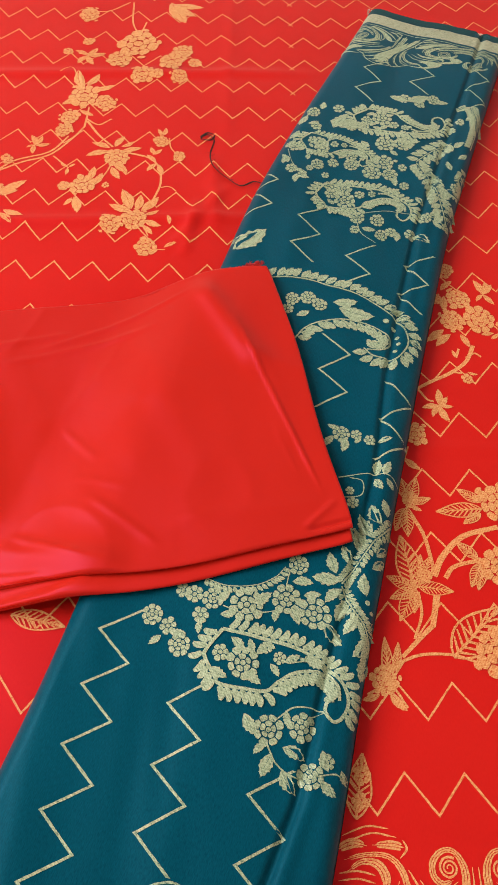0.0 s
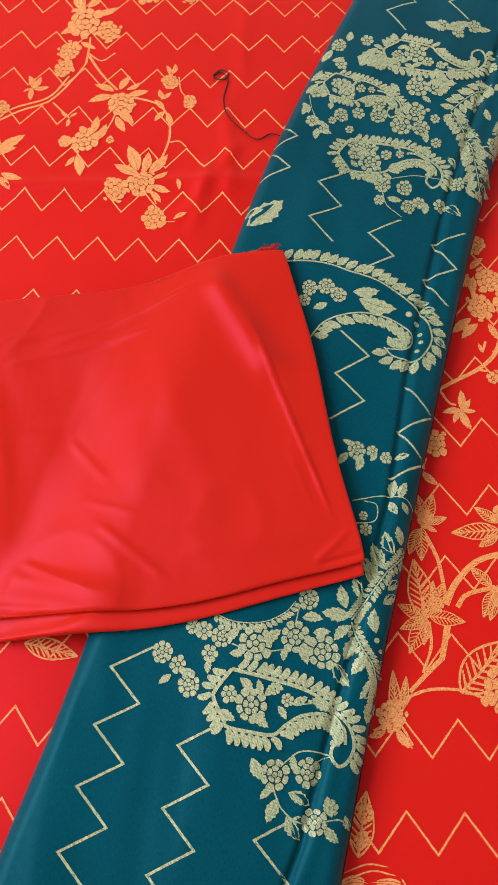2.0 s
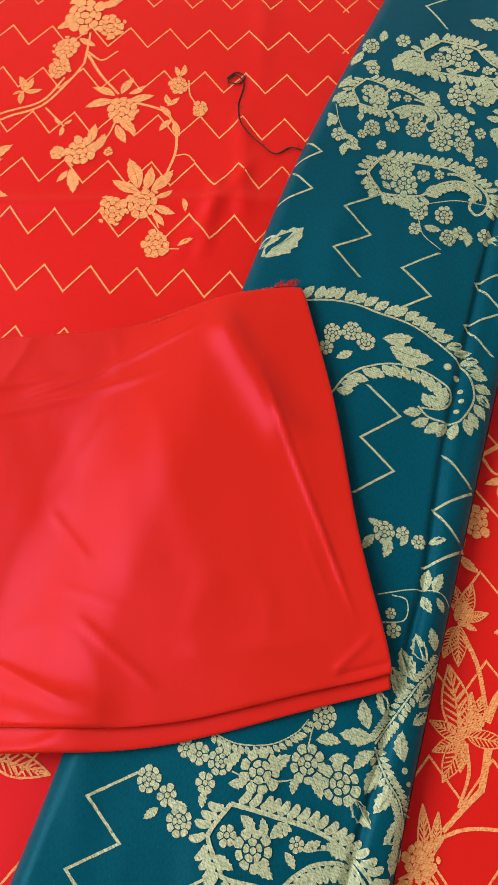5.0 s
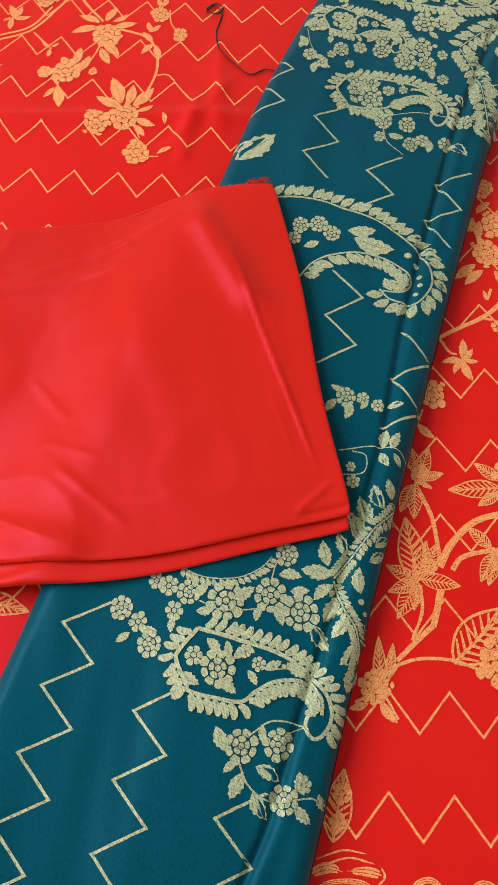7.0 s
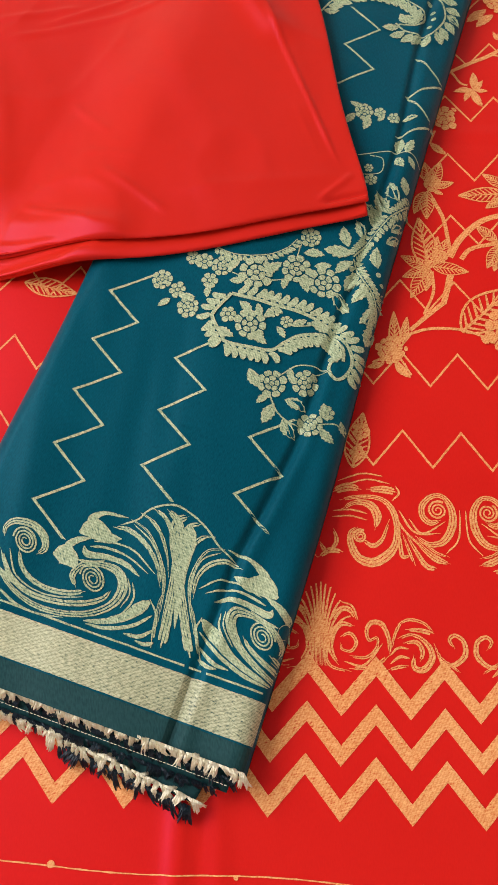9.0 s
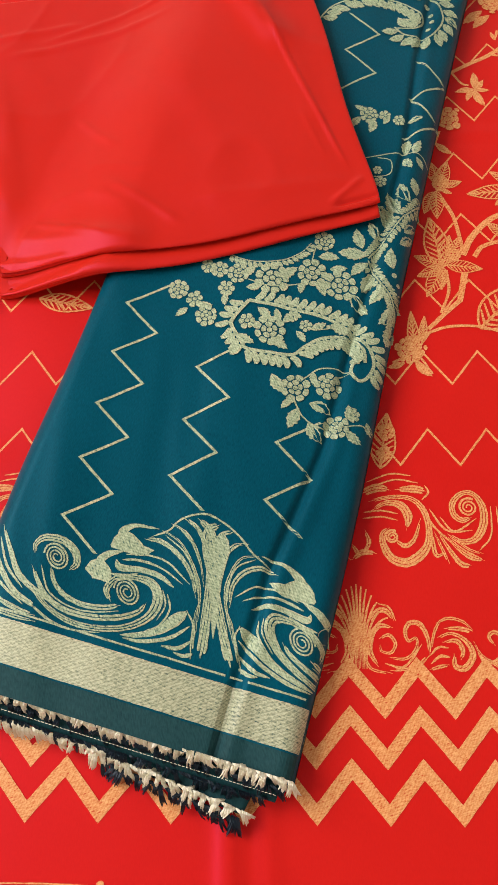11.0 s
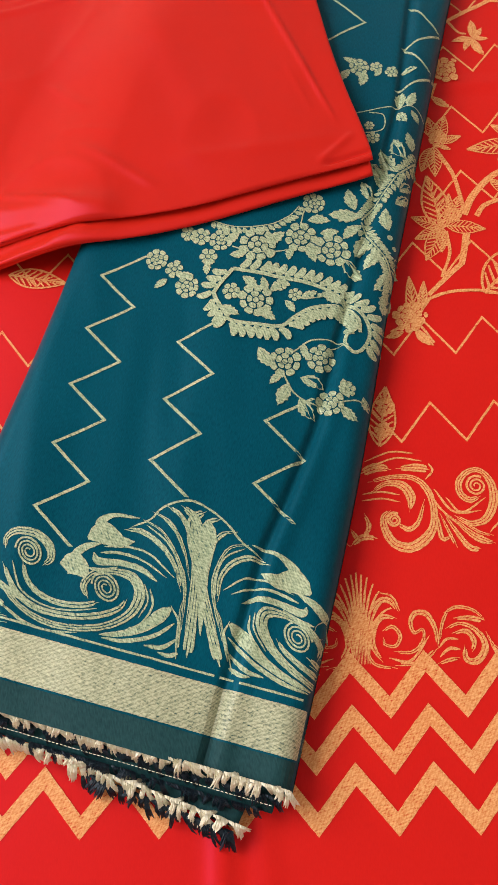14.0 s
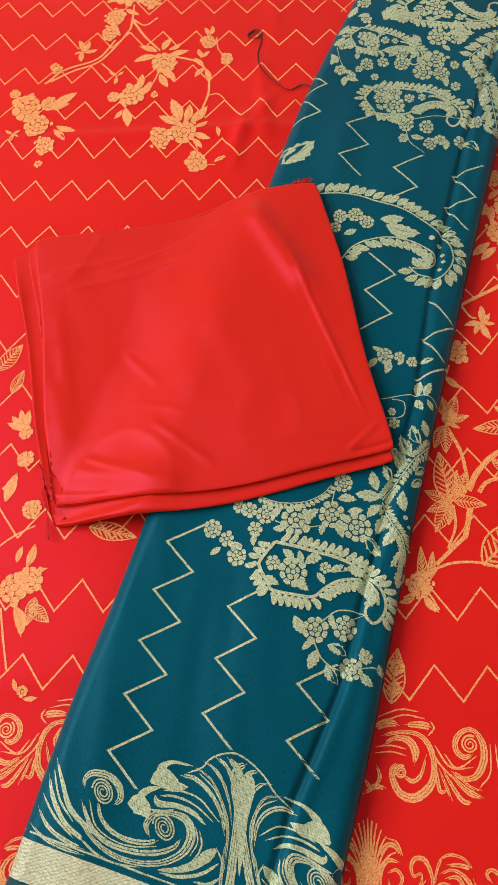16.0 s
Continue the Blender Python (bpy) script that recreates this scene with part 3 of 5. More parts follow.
EAST_VINE_STEMS = [
    ("S", 0.0024, 0.1097, 0.2127, 0.1155, 0.1982, 0.1182, 0.1796, 0.1182, 0.1717), ("S", 0.0039, 0.1182, 0.1717, 0.1255, 0.1853, 0.1389, 0.198, 0.1602, 0.2046), ("S", 0.0029, 0.1246, 0.1705, 0.1307, 0.1778, 0.1465, 0.1825), ("S", 0.0019, 0.108, 0.1617, 0.1084, 0.148, 0.103, 0.1335),
    ("S", 0.0038, 0.1184, 0.1598, 0.1138, 0.1408), ("S", 0.0028, 0.1139, 0.1415, 0.1055, 0.1335, 0.0952, 0.1231), ("S", 0.0018, 0.0918, 0.1193, 0.1054, 0.1246, 0.1222, 0.1249, 0.1353, 0.1211), ("S", 0.0015, 0.0749, 0.1026, 0.0871, 0.1076, 0.0954, 0.096),
    ("S", 0.0015, 0.0872, 0.1088, 0.0963, 0.1219),
]
EAST_VINE_LEAVES = [
    ("O", 0.1066, 0.1634, 0.1014, 0.1978, 0.4), ("O", 0.1066, 0.1634, 0.091, 0.1711, 0.4), ("O", 0.1066, 0.1634, 0.0917, 0.1571, 0.4), ("O", 0.1066, 0.1634, 0.096, 0.1438, 0.42),
    ("O", 0.1066, 0.1634, 0.1044, 0.1486, 0.4), ("O", 0.1066, 0.1634, 0.112, 0.1853, 0.36), ("O", 0.1084, 0.1651, 0.1283, 0.1621, 0.4), ("O", 0.1107, 0.168, 0.1179, 0.1847, 0.36),
    ("O", 0.123, 0.1237, 0.1527, 0.153, 0.5), ("O", 0.1527, 0.217, 0.1249, 0.2147, 0.36), ("O", 0.1527, 0.2218, 0.1396, 0.2312, 0.4), ("O", 0.1515, 0.2138, 0.1401, 0.2065, 0.4),
]
EAST_VINE_PETALS = [
    ("O", 0.1095, 0.2207, 0.1154, 0.2397, 0.4), ("O", 0.1092, 0.2215, 0.1061, 0.2386, 0.4), ("O", 0.1105, 0.2207, 0.1227, 0.2242, 0.4), ("O", 0.1103, 0.2183, 0.1161, 0.2153, 0.4),
    ("O", 0.1074, 0.2174, 0.106, 0.1972, 0.4), ("O", 0.1056, 0.2166, 0.099, 0.2008, 0.4), ("O", 0.145, 0.1832, 0.1337, 0.1941, 0.4), ("O", 0.1462, 0.1803, 0.1386, 0.1651, 0.42),
    ("O", 0.148, 0.1796, 0.1422, 0.1631, 0.36), ("O", 0.0871, 0.1076, 0.0865, 0.1344, 0.22), ("O", 0.0914, 0.115, 0.0936, 0.1313, 0.24), ("L", 0.0869, 0.1046, 0.0952, 0.0942),
    ("L", 0.0814, 0.1027, 0.0717, 0.0996),
]
EAST_VINE_BLOOMS = [
    ("B", 0.1642, 0.2205, 0.0118), ("B", 0.1575, 0.1777, 0.0099), ("B", 0.1475, 0.1267, 0.0117), ("B", 0.0845, 0.1112, 0.0066),
    ("B", 0.1101, 0.2231, 0.0048), ("B", 0.113, 0.1716, 0.0039), ("O", 0.065, 0.0427, 0.0701, 0.073, 0.4), ("B", 0.0691, 0.0625, 0.0039),
    ("B", 0.0672, 0.0508, 0.0033),
]
WEST_VINE = [
    ("O", -0.1955, 0.2563, -0.1810, 0.2771, 0.45), ("O", -0.1827, 0.2386, -0.1770, 0.2565, 0.40), ("L", -0.1686, 0.2109, -0.1820, 0.2158), ("L", -0.1686, 0.2109, -0.1798, 0.2213),
    ("L", -0.1687, 0.2117, -0.1744, 0.2261), ("L", -0.1679, 0.2118, -0.1683, 0.2262), ("B", -0.1682, 0.2084, 0.0042), ("B", -0.1652, 0.1895, 0.0049),
    ("L", -0.1739, 0.1594, -0.1692, 0.1798), ("L", -0.1776, 0.1678, -0.1691, 0.1743), ("B", -0.1556, 0.1543, 0.0056), ("S", 0.0012, -0.1735, 0.1293, -0.1631, 0.1376, -0.1519, 0.1438),
    ("B", -0.1590, 0.1039, 0.0087), ("B", -0.1500, 0.1090, 0.0070), ("L", -0.1480, 0.1140, -0.1400, 0.1163),
]
WEST_VINE_NEAR = [
    ("O", -0.1475, 0.0931, -0.1345, 0.0833, 0.50), ("O", -0.1449, 0.0980, -0.1477, 0.0809, 0.40), ("L", -0.1571, 0.0929, -0.1500, 0.0742), ("L", -0.1533, 0.1167, -0.1501, 0.1320),
    ("L", -0.1601, 0.1195, -0.1576, 0.1304), ("S", 0.0014, -0.1651, 0.0913, -0.1600, 0.0713, -0.1553, 0.0552), ("B", -0.1437, 0.0432, 0.0031), ("L", -0.1431, 0.0392, -0.1347, 0.0400),
    ("L", -0.1469, 0.0428, -0.1501, 0.0503), ("O", -0.1174, 0.1434, -0.0870, 0.1370, 0.36),
]
FAR_CLUSTER_PAISLEYS = [
    ("P", 0.0935, 0.6006, 0.1783, 0.593, -1.), ("P", 0.0487, 0.5677, 0.1095, 0.5368, 1.), ("P", 0.0572, 0.4962, 0.136, 0.4732, 1.), ("P", 0.1932, 0.5315, 0.1691, 0.4975, 1.),
]
FAR_CLUSTER_FLOWERS = [
    ("F", 0.0638, 0.606, 0.0059), ("F", 0.0858, 0.6114, 0.005), ("F", 0.0451, 0.554, 0.0047), ("F", 0.0426, 0.5247, 0.005),
    ("F", 0.051, 0.5162, 0.0041), ("F", 0.122, 0.5624, 0.0086), ("F", 0.1361, 0.5615, 0.0076), ("F", 0.1187, 0.5357, 0.0079),
    ("F", 0.1376, 0.5761, 0.0043), ("F", 0.0924, 0.5445, 0.0056), ("F", 0.0916, 0.5322, 0.0065), ("F", 0.0639, 0.5309, 0.0055),
    ("F", 0.0769, 0.5338, 0.0046), ("F", 0.1074, 0.5217, 0.0074), ("F", 0.1218, 0.5193, 0.0064), ("F", 0.0679, 0.5606, 0.0066),
    ("F", 0.082, 0.5008, 0.0068),
]
FAR_CLUSTER_FLOWERS_NEAR = [
    ("F", 0.0916, 0.4646, 0.0057), ("F", 0.107, 0.4619, 0.0057), ("F", 0.089, 0.4512, 0.0039), ("F", 0.1087, 0.4456, 0.0051),
    ("F", 0.1163, 0.4498, 0.0043), ("F", 0.1306, 0.4477, 0.0047), ("F", 0.144, 0.4667, 0.0053), ("F", 0.1318, 0.5052, 0.0041),
    ("F", 0.0949, 0.5839, 0.0044), ("F", 0.1047, 0.586, 0.0058), ("F", 0.065, 0.5849, 0.0048), ("F", 0.1451, 0.6312, 0.0056),
    ("F", 0.1573, 0.6229, 0.005), ("F", 0.1712, 0.6308, 0.0056), ("F", 0.1951, 0.6213, 0.0045), ("F", 0.0718, 0.504, 0.0041),
]
FAR_CLUSTER_LEAVES = [
    ("L", 0.0583, 0.6014, 0.0506, 0.5883), ("L", 0.0709, 0.6106, 0.0734, 0.6222), ("L", 0.0794, 0.5831, 0.0912, 0.603), ("L", 0.0579, 0.5887, 0.0677, 0.5925),
    ("L", 0.0842, 0.5833, 0.1088, 0.5895), ("L", 0.131, 0.5676, 0.1524, 0.567), ("L", 0.126, 0.5151, 0.125, 0.5049), ("L", 0.0806, 0.4763, 0.0874, 0.4664),
    ("L", 0.0943, 0.4534, 0.1048, 0.4506), ("L", 0.1346, 0.4486, 0.1449, 0.4381), ("L", 0.1477, 0.4689, 0.1576, 0.4782), ("L", 0.1493, 0.4643, 0.1612, 0.4555),
    ("L", 0.1199, 0.4512, 0.1196, 0.4396), ("L", 0.1325, 0.6359, 0.1468, 0.6277), ("L", 0.1468, 0.6277, 0.1678, 0.636), ("L", 0.1718, 0.6272, 0.1844, 0.6279),
]
FAR_CLUSTER_LEAVES_WEST = [
    ("L", 0.04, 0.5321, 0.0355, 0.5434), ("L", 0.0378, 0.5396, 0.0354, 0.5304), ("L", 0.0453, 0.5248, 0.0535, 0.5207), ("L", 0.0487, 0.5138, 0.0568, 0.512),
    ("L", 0.0465, 0.5174, 0.0449, 0.5064), ("L", 0.038, 0.5536, 0.0472, 0.5636), ("L", 0.0415, 0.5674, 0.0504, 0.5784), ("L", 0.0562, 0.5366, 0.0579, 0.5452),
    ("L", 0.1141, 0.547, 0.1094, 0.5353), ("L", 0.1249, 0.553, 0.1308, 0.5455), ("L", 0.137, 0.5559, 0.1471, 0.562), ("L", 0.0775, 0.5939, 0.0843, 0.585),
    ("L", 0.1135, 0.5873, 0.1208, 0.5818), ("L", 0.0962, 0.4804, 0.1054, 0.4856),
]
FAR_CLUSTER_VINES = [
    ("V", 0.001, 0.0106, 0., 0.1788, 0.5683, 0.1604, 0.5547, 0.1454, 0.5385), ("V", 0.0009, 0.0103, 0., 0.1452, 0.5369, 0.1534, 0.5163, 0.1578, 0.497, 0.16, 0.4627), ("S", 0.0007, 0.0955, 0.4701, 0.1176, 0.4738, 0.1412, 0.4693, 0.1561, 0.4659), ("S", 0.0007, 0.0913, 0.4599, 0.0939, 0.4469, 0.1037, 0.4364),
    ("V", 0.0007, 0.0071, 0., 0.2036, 0.6218, 0.2039, 0.5917, 0.1947, 0.5626), ("S", 0.0006, 0.0403, 0.5514, 0.0437, 0.5323, 0.0533, 0.514),
]
COMB_PAISLEY = [
    ("V", 0.0012, 0.0105, 1., 0.0214, 0.3967, 0.0498, 0.3965, 0.0696, 0.3892, 0.0892, 0.3807, 0.1112, 0.3604, 0.1185, 0.3405, 0.1108, 0.3249, 0.1031, 0.3226, 0.0935, 0.3253, 0.0876, 0.3322), ("V", 0.0011, 0.0099, -1., 0.0404, 0.3368, 0.0503, 0.3497, 0.068, 0.3567, 0.0874, 0.3553, 0.1021, 0.3462, 0.106, 0.338, 0.1008, 0.3306, 0.0894, 0.3312), ("F", 0.0404, 0.3756, 0.0052), ("F", 0.0512, 0.3771, 0.0056),
    ("F", 0.0592, 0.3707, 0.0055), ("F", 0.0371, 0.3654, 0.0043), ("L", 0.0688, 0.3732, 0.0864, 0.375), ("L", 0.0725, 0.3678, 0.0972, 0.361),
    ("L", 0.0519, 0.3638, 0.0424, 0.3591), ("D", 0.1046, 0.357, 0.0023), ("D", 0.1095, 0.3507, 0.0019), ("D", 0.111, 0.3423, 0.0015),
    ("D", 0.1111, 0.3361, 0.0015), ("D", 0.1083, 0.3298, 0.0015),
]
MID_VINES = [
    ("F", 0.0683, 0.2591, 0.0056), ("F", 0.0777, 0.2585, 0.0035), ("L", 0.0706, 0.2561, 0.0679, 0.2454), ("L", 0.063, 0.2572, 0.0571, 0.2493),
    ("F", 0.0854, 0.2544, 0.0038), ("L", 0.0906, 0.2545, 0.0995, 0.2565), ("L", 0.0668, 0.2625, 0.0599, 0.2658), ("L", 0.0804, 0.2564, 0.0759, 0.252),
    ("S", 0.0007, 0.0648, 0.2269, 0.0819, 0.2301, 0.0952, 0.2289, 0.1008, 0.2234), ("L", 0.0879, 0.2295, 0.0902, 0.241), ("L", 0.0919, 0.2288, 0.0968, 0.2387), ("L", 0.0933, 0.2264, 0.097, 0.2194),
    ("L", 0.0867, 0.2274, 0.0903, 0.2184), ("S", 0.0007, 0.0661, 0.2131, 0.0774, 0.2149, 0.0788, 0.2244, 0.0716, 0.227), ("F", 0.071, 0.2179, 0.0027), ("F", 0.0721, 0.2094, 0.0036),
]
NEAR_PAISLEY = [("P", -0.014, 0.1185, 0.0642, 0.0926, 1.0)]
NEAR_CLUSTER_FLOWERS = [
    ("F", 0.0113, 0.1431, 0.0093), ("F", 0.0324, 0.1471, 0.0081), ("F", 0.0472, 0.1400, 0.0090),
    ("F", -0.0065, 0.1463, 0.0058), ("F", -0.0166, 0.1490, 0.0046), ("F", -0.0130, 0.1371, 0.0044),
    ("F", -0.0227, 0.1512, 0.0041), ("F", -0.0295, 0.1311, 0.0046), ("F", -0.0230, 0.1208, 0.0058),
    ("F", -0.0382, 0.1372, 0.0058), ("F", 0.0398, 0.1681, 0.0058), ("F", -0.0019, 0.1167, 0.0046),
    ("F", 0.0097, 0.1113, 0.0084), ("F", 0.0212, 0.1199, 0.0032), ("F", 0.0284, 0.1146, 0.0035),
    ("F", 0.0225, 0.0786, 0.0076), ("F", 0.0390, 0.0802, 0.0070), ("F", 0.0423, 0.0576, 0.0064),
    ("F", 0.0506, 0.0641, 0.0038),
]
NEAR_CLUSTER_LEAVES = [
    ("L", 0.0036, 0.1250, 0.0102, 0.1172), ("L", 0.0142, 0.1161, 0.0130, 0.1246), ("L", 0.0168, 0.1162, 0.0218, 0.1229),
    ("L", 0.0235, 0.1115, 0.0280, 0.1049), ("L", -0.0074, 0.1086, 0.0019, 0.1035), ("L", 0.0312, 0.1123, 0.0391, 0.1166),
    ("L", 0.0103, 0.1072, 0.0189, 0.1007), ("L", 0.0106, 0.0862, 0.0170, 0.0755), ("L", 0.0311, 0.0882, 0.0313, 0.0806),
    ("L", 0.0292, 0.0705, 0.0401, 0.0649), ("L", 0.0243, 0.0678, 0.0185, 0.0564), ("L", 0.0286, 0.0606, 0.0352, 0.0493),
    ("L", 0.0470, 0.0559, 0.0543, 0.0488), ("L", 0.0509, 0.0600, 0.0487, 0.0698), ("L", 0.0574, 0.0611, 0.0612, 0.0541),
    ("L", 0.0211, 0.0719, 0.0152, 0.0671), ("L", 0.0146, 0.1441, 0.0248, 0.1509), ("L", 0.0284, 0.1419, 0.0259, 0.1342),
    ("L", 0.0338, 0.1420, 0.0389, 0.1329), ("L", 0.0418, 0.1500, 0.0515, 0.1509), ("L", 0.0359, 0.1578, 0.0475, 0.1574),
]
NEAR_CLUSTER_TRIM = [
    ("L", 0.0024, 0.1511, -0.0034, 0.1431), ("L", -0.0026, 0.1374, 0.0063, 0.1395), ("L", -0.0128, 0.1340, -0.0137, 0.1265),
    ("L", 0.0521, 0.1347, 0.0609, 0.1225), ("L", -0.0329, 0.1258, -0.0392, 0.1210), ("L", -0.0286, 0.1274, -0.0198, 0.1270),
    ("L", 0.0212, 0.1229, 0.0264, 0.1194), ("L", 0.0414, 0.1161, 0.0504, 0.1097), ("S", 0.0007, -0.0013, 0.1425, 0.0093, 0.1389, 0.0242, 0.1402, 0.0317, 0.1432),
    ("S", 0.0008, 0.0266, 0.0838, 0.0350, 0.0897, 0.0456, 0.0896, 0.0522, 0.0875), ("S", 0.0006, 0.0404, 0.0829, 0.0461, 0.0866, 0.0517, 0.0881), ("S", 0.0008, 0.0211, 0.0735, 0.0265, 0.0626, 0.0370, 0.0567, 0.0530, 0.0590, 0.0577, 0.0576),
]
NEAR_CLUSTER_TRIM_MORE = [
    ("S", 0.0007, 0.0322, 0.1537, 0.0348, 0.1639, 0.0386, 0.1681), ("V", 0.0006, 0.0045, -1, -0.0118, 0.1587, -0.0001, 0.1543, 0.0151, 0.1547, 0.0267, 0.1603, 0.0324, 0.1666), ("S", 0.0006, 0.0298, 0.1128, 0.0384, 0.1130, 0.0448, 0.1152),
]
NEAR_FERN = [
    ("V", 0.0009, 0.0046, 0, 0.0960, 0.1985, 0.0890, 0.1905, 0.0829, 0.1847), ("L", 0.0878, 0.1950, 0.0830, 0.2090), ("L", 0.0810, 0.1870, 0.0755, 0.2020),
    ("L", 0.0770, 0.1800, 0.0690, 0.1930), ("L", 0.0930, 0.1900, 0.0975, 0.1960), ("L", 0.0920, 0.2010, 0.0900, 0.2120),
    ("V", 0.0009, 0.0046, 0, 0.0829, 0.1847, 0.0744, 0.1731, 0.0629, 0.1578), ("V", 0.0009, 0.0046, 0, 0.0628, 0.1564, 0.0680, 0.1427, 0.0740, 0.1333, 0.0754, 0.1216, 0.0735, 0.1114), ("L", 0.0624, 0.1598, 0.0465, 0.1614),
]
NEAR_FERN_LEAVES = [
    ("L", 0.0601, 0.1638, 0.0571, 0.1769), ("L", 0.0685, 0.1695, 0.0642, 0.1814), ("L", 0.0621, 0.1544, 0.0532, 0.1463),
    ("L", 0.0653, 0.1479, 0.0581, 0.1361), ("L", 0.0702, 0.1389, 0.0618, 0.1287), ("L", 0.0754, 0.1290, 0.0658, 0.1166),
    ("L", 0.0750, 0.1161, 0.0695, 0.1043), ("L", 0.0759, 0.1507, 0.0753, 0.1642), ("L", 0.0802, 0.1670, 0.0882, 0.1735),
    ("L", 0.0833, 0.1747, 0.0908, 0.1813), ("L", 0.0742, 0.1788, 0.0718, 0.1902), ("D", 0.0762, 0.1471, 0.0015),
    ("D", 0.0782, 0.1417, 0.0012), ("D", 0.0789, 0.1359, 0.0012),
]
FAR_CLUSTER_FILL = [
    ("L", -0.0027, 0.4277, 0.0224, 0.4491), ("L", -0.0045, 0.4358, 0.0088, 0.4408), ("L", -0.0002, 0.4266, 0.0073, 0.4319),
    ("F", 0.0573, 0.5253, 0.0032), ("F", 0.0697, 0.517, 0.0032), ("F", 0.1013, 0.5519, 0.0033), ("F", 0.1045, 0.5018, 0.0036),
    ("F", 0.1328, 0.5288, 0.0037), ("F", 0.1513, 0.5296, 0.0033), ("F", 0.1624, 0.5439, 0.0033), ("F", 0.1487, 0.5766, 0.0039),
    ("F", 0.1664, 0.584, 0.0039), ("F", 0.1815, 0.5881, 0.0039), ("L", 0.1196, 0.4954, 0.1282, 0.5007), ("L", 0.1393, 0.4913, 0.144, 0.4817),
    ("L", 0.085, 0.5968, 0.0941, 0.6023), ("L", 0.0732, 0.5729, 0.0794, 0.5652), ("L", 0.1508, 0.5133, 0.1589, 0.5166), ("L", 0.1574, 0.4935, 0.1502, 0.482),
    ("L", 0.1736, 0.5306, 0.1715, 0.542), ("L", 0.1803, 0.562, 0.1896, 0.5704), ("L", 0.1814, 0.5463, 0.1899, 0.5529),
]
FAR_CLUSTER_FILL_EAST = [
    ("F", 0.1904, 0.5995, 0.004), ("F", 0.1996, 0.5857, 0.0034), ("F", 0.1733, 0.5085, 0.0041), ("F", 0.1647, 0.4785, 0.0035),
    ("F", 0.1594, 0.4581, 0.0035), ("L", 0.1691, 0.4975, 0.1612, 0.4922), ("L", 0.1684, 0.4855, 0.1711, 0.4733), ("L", 0.1587, 0.4694, 0.151, 0.4604),
    ("L", 0.1958, 0.6023, 0.2053, 0.6096), ("L", 0.1023, 0.5663, 0.1087, 0.557), ("L", 0.119, 0.5834, 0.1272, 0.5888), ("L", 0.0567, 0.5522, 0.0616, 0.5438),
    ("L", 0.0819, 0.5401, 0.088, 0.5497), ("L", 0.1037, 0.5335, 0.1097, 0.5399), ("D", 0.1281, 0.588, 0.002), ("D", 0.1449, 0.5863, 0.002),
    ("D", 0.1281, 0.5377, 0.0019), ("D", 0.1125, 0.5058, 0.0018), ("D", 0.1523, 0.5543, 0.0019),
]

# half of the woven border unit: part, widths, and a curve from the axis outwards, in millimetres
BORDER_SCROLLS = [
    ("scroll_band", (2.4, 2.4, 2.8, 2.8, 2.8, 3.8, 5.2, 4.7, 2.8, 2.8, 3.3, 1.9), (86.8, 10.3, 78.7, 3.2, 68.4, -0.3, 55.8, -0.1, 42.0, 3.6, 30.7, 11.0, 26.0, 19.4, 28.4, 25.6, 36.8, 26.4, 45.8, 23.3, 50.4, 17.5, 48.3, 12.8)),
    ("scroll_band", (1.9, 2.8, 2.8, 2.8, 2.8, 2.4, 1.4), (85.9, 18.7, 80.3, 8.5, 71.1, 3.9, 58.4, 3.9, 45.8, 6.7, 35.7, 11.8, 31.6, 16.9)),
    ("scroll_band", (1.4, 2.4, 2.6, 2.6, 2.6, 1.9), (76.8, 20.9, 75.3, 14.3, 70.0, 9.8, 61.0, 8.2, 50.8, 9.7, 43.7, 12.8)),
    ("scroll_band", (1.2, 1.2, 0.9, 0.7), (86.4, 2.0, 76.0, -2.8, 65.8, -3.5, 53.3, -1.5)),
]
BORDER_SCROLLS_MORE = [
    ("scroll_band", (1.9, 2.4, 3.3, 3.8, 4.3, 3.3, 1.4), (84.9, 24.1, 84.5, 28.5, 79.9, 32.3, 71.5, 33.3, 65.8, 30.1, 64.9, 24.9, 68.5, 21.0)),
    ("fine_stroke", (0.7, 0.7, 0.7, 0.7, 0.5), (81.5, 19.7, 77.7, 9.5, 67.3, 5.7, 55.9, 6.5, 44.5, 9.9)),
    ("fine_stroke", (0.9, 0.9, 0.9, 0.7), (21.3, 23.2, 20.5, 16.6, 25.7, 8.7, 32.0, 5.0)),
    ("fine_stroke", (0.7, 0.7, 0.7), (23.6, 24.5, 22.5, 18.0, 26.7, 10.7)),
]
